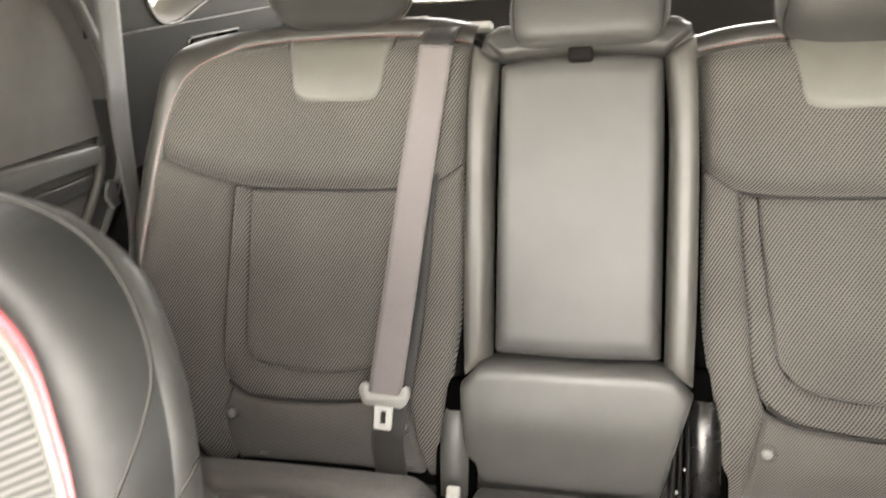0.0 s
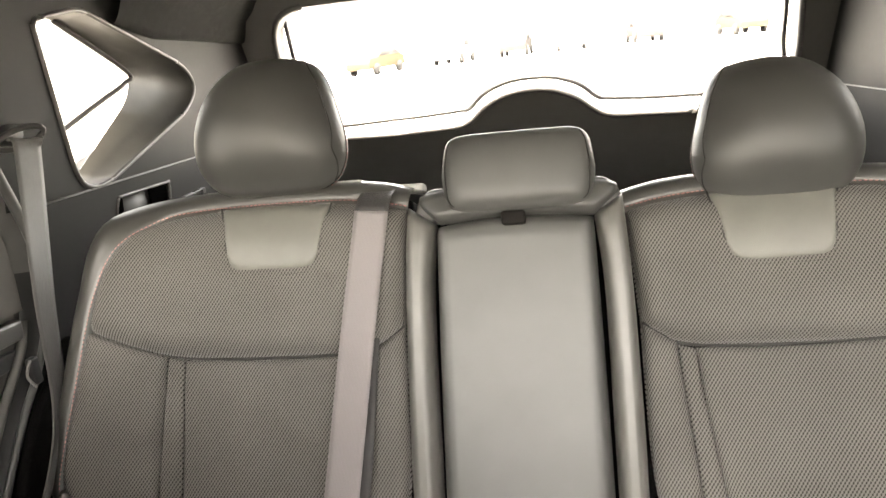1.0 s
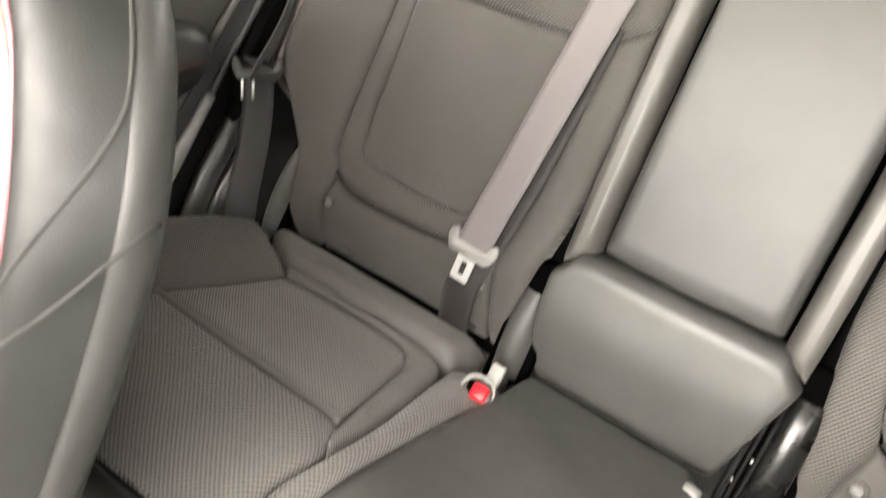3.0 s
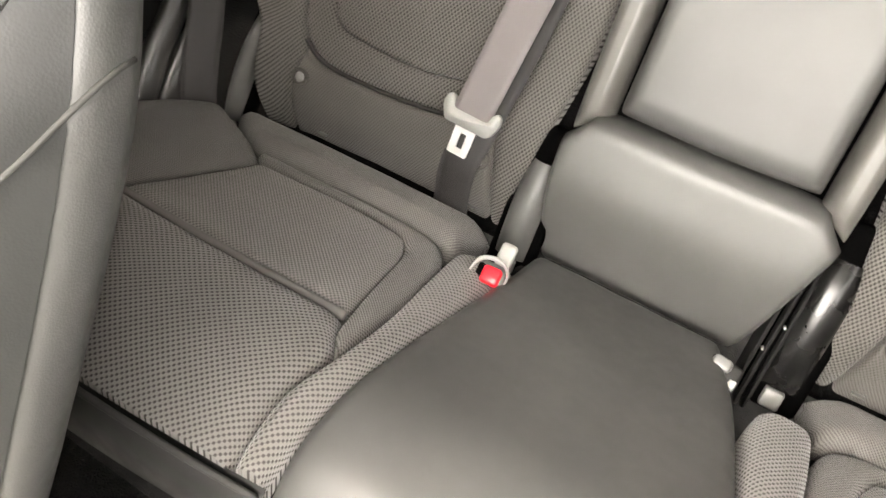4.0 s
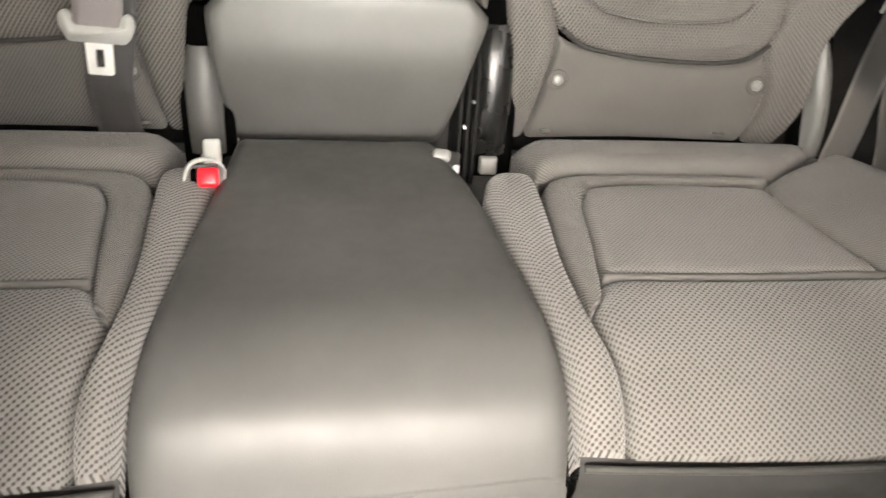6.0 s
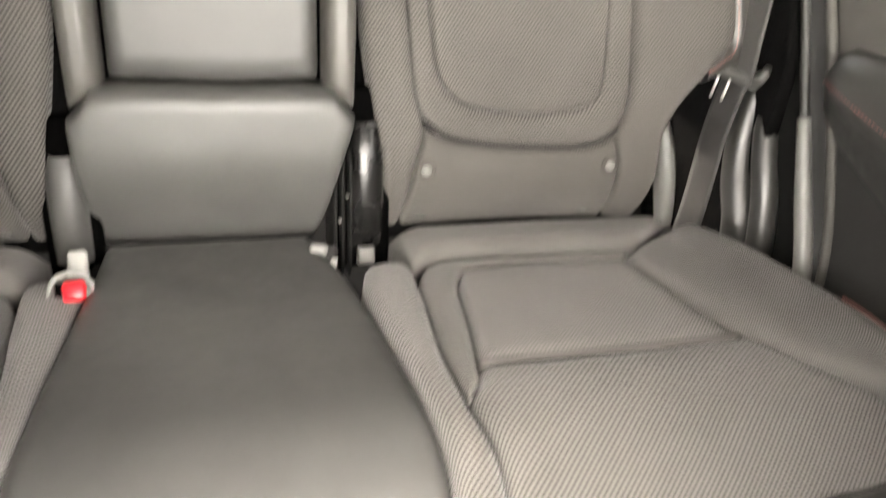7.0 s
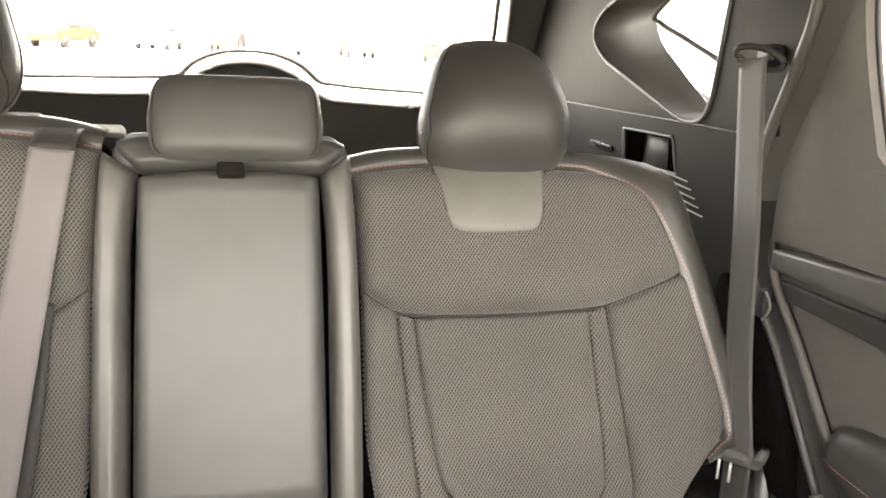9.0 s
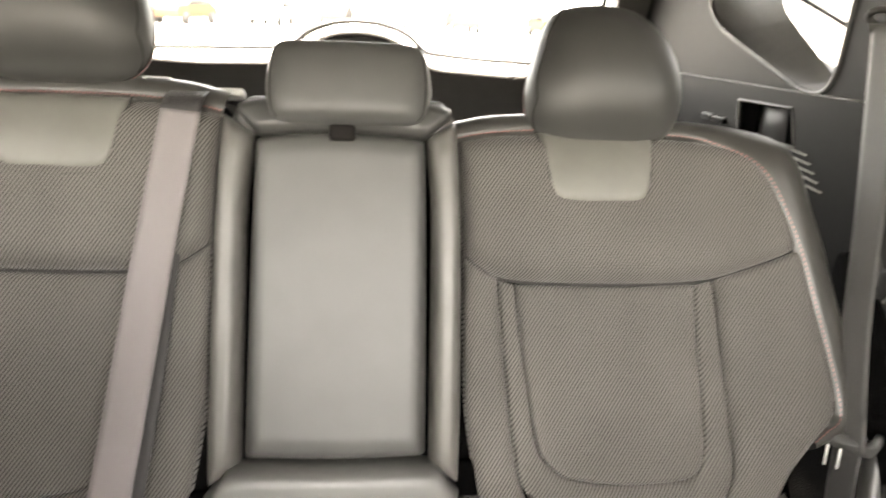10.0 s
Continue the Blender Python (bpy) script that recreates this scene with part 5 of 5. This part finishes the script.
# ---- front seat ----
def front_seat(m):
    seat = thing("front_seat", m, "front seat backrest in black leather with red piping", "car seat", "front seats")
    # outline of the backrest, seen from the front: x across, z along the back
    half = [(0.206, -0.50), (0.220, -0.32), (0.234, -0.10), (0.236, -0.05), (0.238, 0.06), (0.233, 0.13), (0.212, 0.190), (0.180, 0.235), (0.13, 0.260), (0.06, 0.270)]
    outline = half + [(-x, z) for x, z in half[::-1]]
    loop = [tuple(p) for p in curve_points(outline, 90)]

    def inset(f, y):
        return [(1.03 * x * f, 0.505 * y, z - (1 - f) * 0.36 * min(max(z / 0.2, 0), 1)) for x, z in loop]

    rings = [inset(f, y) for f, y in ((0.850, -0.050), (0.86, -0.060), (0.88, -0.069), (0.905, -0.073), (0.935, -0.067), (0.96, -0.050), (0.98, -0.028), (0.992, -0.006), (0.996, 0.000))]
    rings_front = rings
    loft("front_bolster", seat, LEATHER_SHADED, rings, "black leather bolster", closed=False)
    rings = [inset(f, y) for f, y in ((0.990, 0.000), (1.0, 0.006), (1.0, 0.022), (0.985, 0.045), (0.95, 0.064), (0.88, 0.074), (0.70, 0.078))]
    loft("rear_cover", seat, LEATHER, rings, "black leather rear cover", closed=False, caps=(False, True))
    # the seam runs forward over the bolster towards the seat's foot
    path = []
    for i in range(len(loop)):
        k = 7.9 - 6.2 * min(max((0.195 - loop[i][1]) / 0.12, 0), 1)
        a, b, f = Vector(rings_front[int(k)][i]), Vector(rings_front[int(k) + 1][i]), k - int(k)
        path.append(tuple((a * (1 - f) + b * f) * 1.0015))
    tube("side_seam", seat, SEAM_GREY, path, 0.0012, "grey stitched side seam", n=180, sides=6)
    tube("piping", seat, PIPING, inset(0.855, -0.058), 0.0040, "red piping", n=180, sides=8)
    edge = inset(0.845, -0.054)
    tube("welt", seat, LEATHER_PALE, inset(0.832, -0.056), 0.006, "grey welt beside the piping", n=180, sides=8)
    verts, uvs, n = [], [], len(edge)
    for k in range(6):
        f = 1 - k / 5
        for x, y, z in edge:
            verts.append((x * f, y - 0.010 * (1 - f * f) - 0.004, z))
            uvs.append((x * f, z))
    faces = [(k * n + i, k * n + i + 1, (k + 1) * n + i + 1, (k + 1) * n + i) for k in range(5) for i in range(n - 1)]
    under(mesh_object("insert", verts, faces, RIBBED, uvs), seat, "pale ribbed fabric insert")
    def wide(z):
        return 1.03 * float(np.interp(z, [q[1] for q in half], [q[0] for q in half]))

    cross = [(wide(zz) * f, 0.505 * y, zz - (1 - f) * 0.36 * zz / 0.2) for f, y, zz in ((0.94, -0.067, 0.066), (0.983, -0.030, 0.092), (1.003, 0.005, 0.116), (1.003, 0.025, 0.127), (0.985, 0.047, 0.135))]
    tube("cross_seam", seat, SEAM_GREY, cross, 0.0012, "grey stitched seam across the side", n=20, sides=6)
    return seat


front_seat(pose(-0.416, -0.589, 0.638, -19.6, 0, -13.3))
# unseen second seat, added to keep windscreen light off the rear bench
front_seat(pose(0.470, -0.880, 0.638, -19.6, 0, 9))

# ---- outside ----
ground_m, gt, gb = material("concrete", (0.42, 0.41, 0.39), 0.9)
gnoise = node(gt, "ShaderNodeTexNoise", Scale=0.6, Detail=6.0)
gco = gt.nodes.new("ShaderNodeTexCoord")
gt.links.new(gco.outputs["Object"], gnoise.inputs["Vector"])
tint(gt, gb, (0.42, 0.41, 0.39), gnoise.outputs[0], 0.85, 1.15)
SLOPE = Matrix.Translation((0, 0, -0.45)) @ Matrix.Rotation(radians(3.6), 4, "X")
sheet = mesh_object("ground", [(-900, -900, 0), (900, -900, 0), (900, 900, 0), (-900, 900, 0)], [(0, 1, 2, 3)], ground_m, smooth=False)
sheet.matrix_world = SLOPE
tagged(sheet, "pale sunlit concrete parking ground", "ground", kind="structure")


TYRE = material("tyre_black", (0.020, 0.020, 0.020), 0.7, 0.0, 0.1)[0]


def parked_car(x, y, turn, paint, label):
    m, t, b = material("car_paint", paint, 0.7, 0.0, 0.0)
    car = thing("parked_car", SLOPE @ pose(x * 1.15, y * 1.15, 0, 0, 0, turn), label, "car", "parked cars")
    prof = [(-2.1, 0.35), (-2.15, 0.75), (-1.95, 0.98), (-1.0, 1.05), (-0.45, 1.48), (0.9, 1.52), (1.75, 1.08), (2.1, 0.95), (2.15, 0.4)]
    slab("body", car, m, prof, -0.88, 0.88, "y", 0.06)
    win = [(-0.95, 1.06), (-0.48, 1.42), (0.85, 1.45), (1.5, 1.10)]
    for yy in (-0.89, 0.875):
        slab("window", car, TYRE, win, yy, yy + 0.015, "y", 0.0)
    for wx in (-1.35, 1.35):
        for wy in (-0.86, 0.86):
            tube("wheel", car, TYRE, [(wx, wy - 0.1, 0.33), (wx, wy + 0.1, 0.33)], 0.33, n=2, sides=20)
    return car


# coloured paints are darkened against the exposure and greyed for the glare outside
for x, y, turn, paint, label in ((-9.5, 42, 70, (0.052, 0.038, 0.026), "orange parked car on the bright lot"), (-5.5, 45, 80, (0.7, 0.7, 0.7), "white parked car on the bright lot"), (-2.0, 47, 85, (0.036, 0.034, 0.033), "grey parked car on the bright lot"),
                                 (1.2, 47, 90, (0.7, 0.7, 0.7), "silver parked car on the bright lot"), (5.5, 48, 95, (0.046, 0.036, 0.035), "red parked car on the bright lot"), (10.5, 46, 100, (0.052, 0.047, 0.030), "yellow parked car on the bright lot")):
    parked_car(x, y, turn, paint, label)
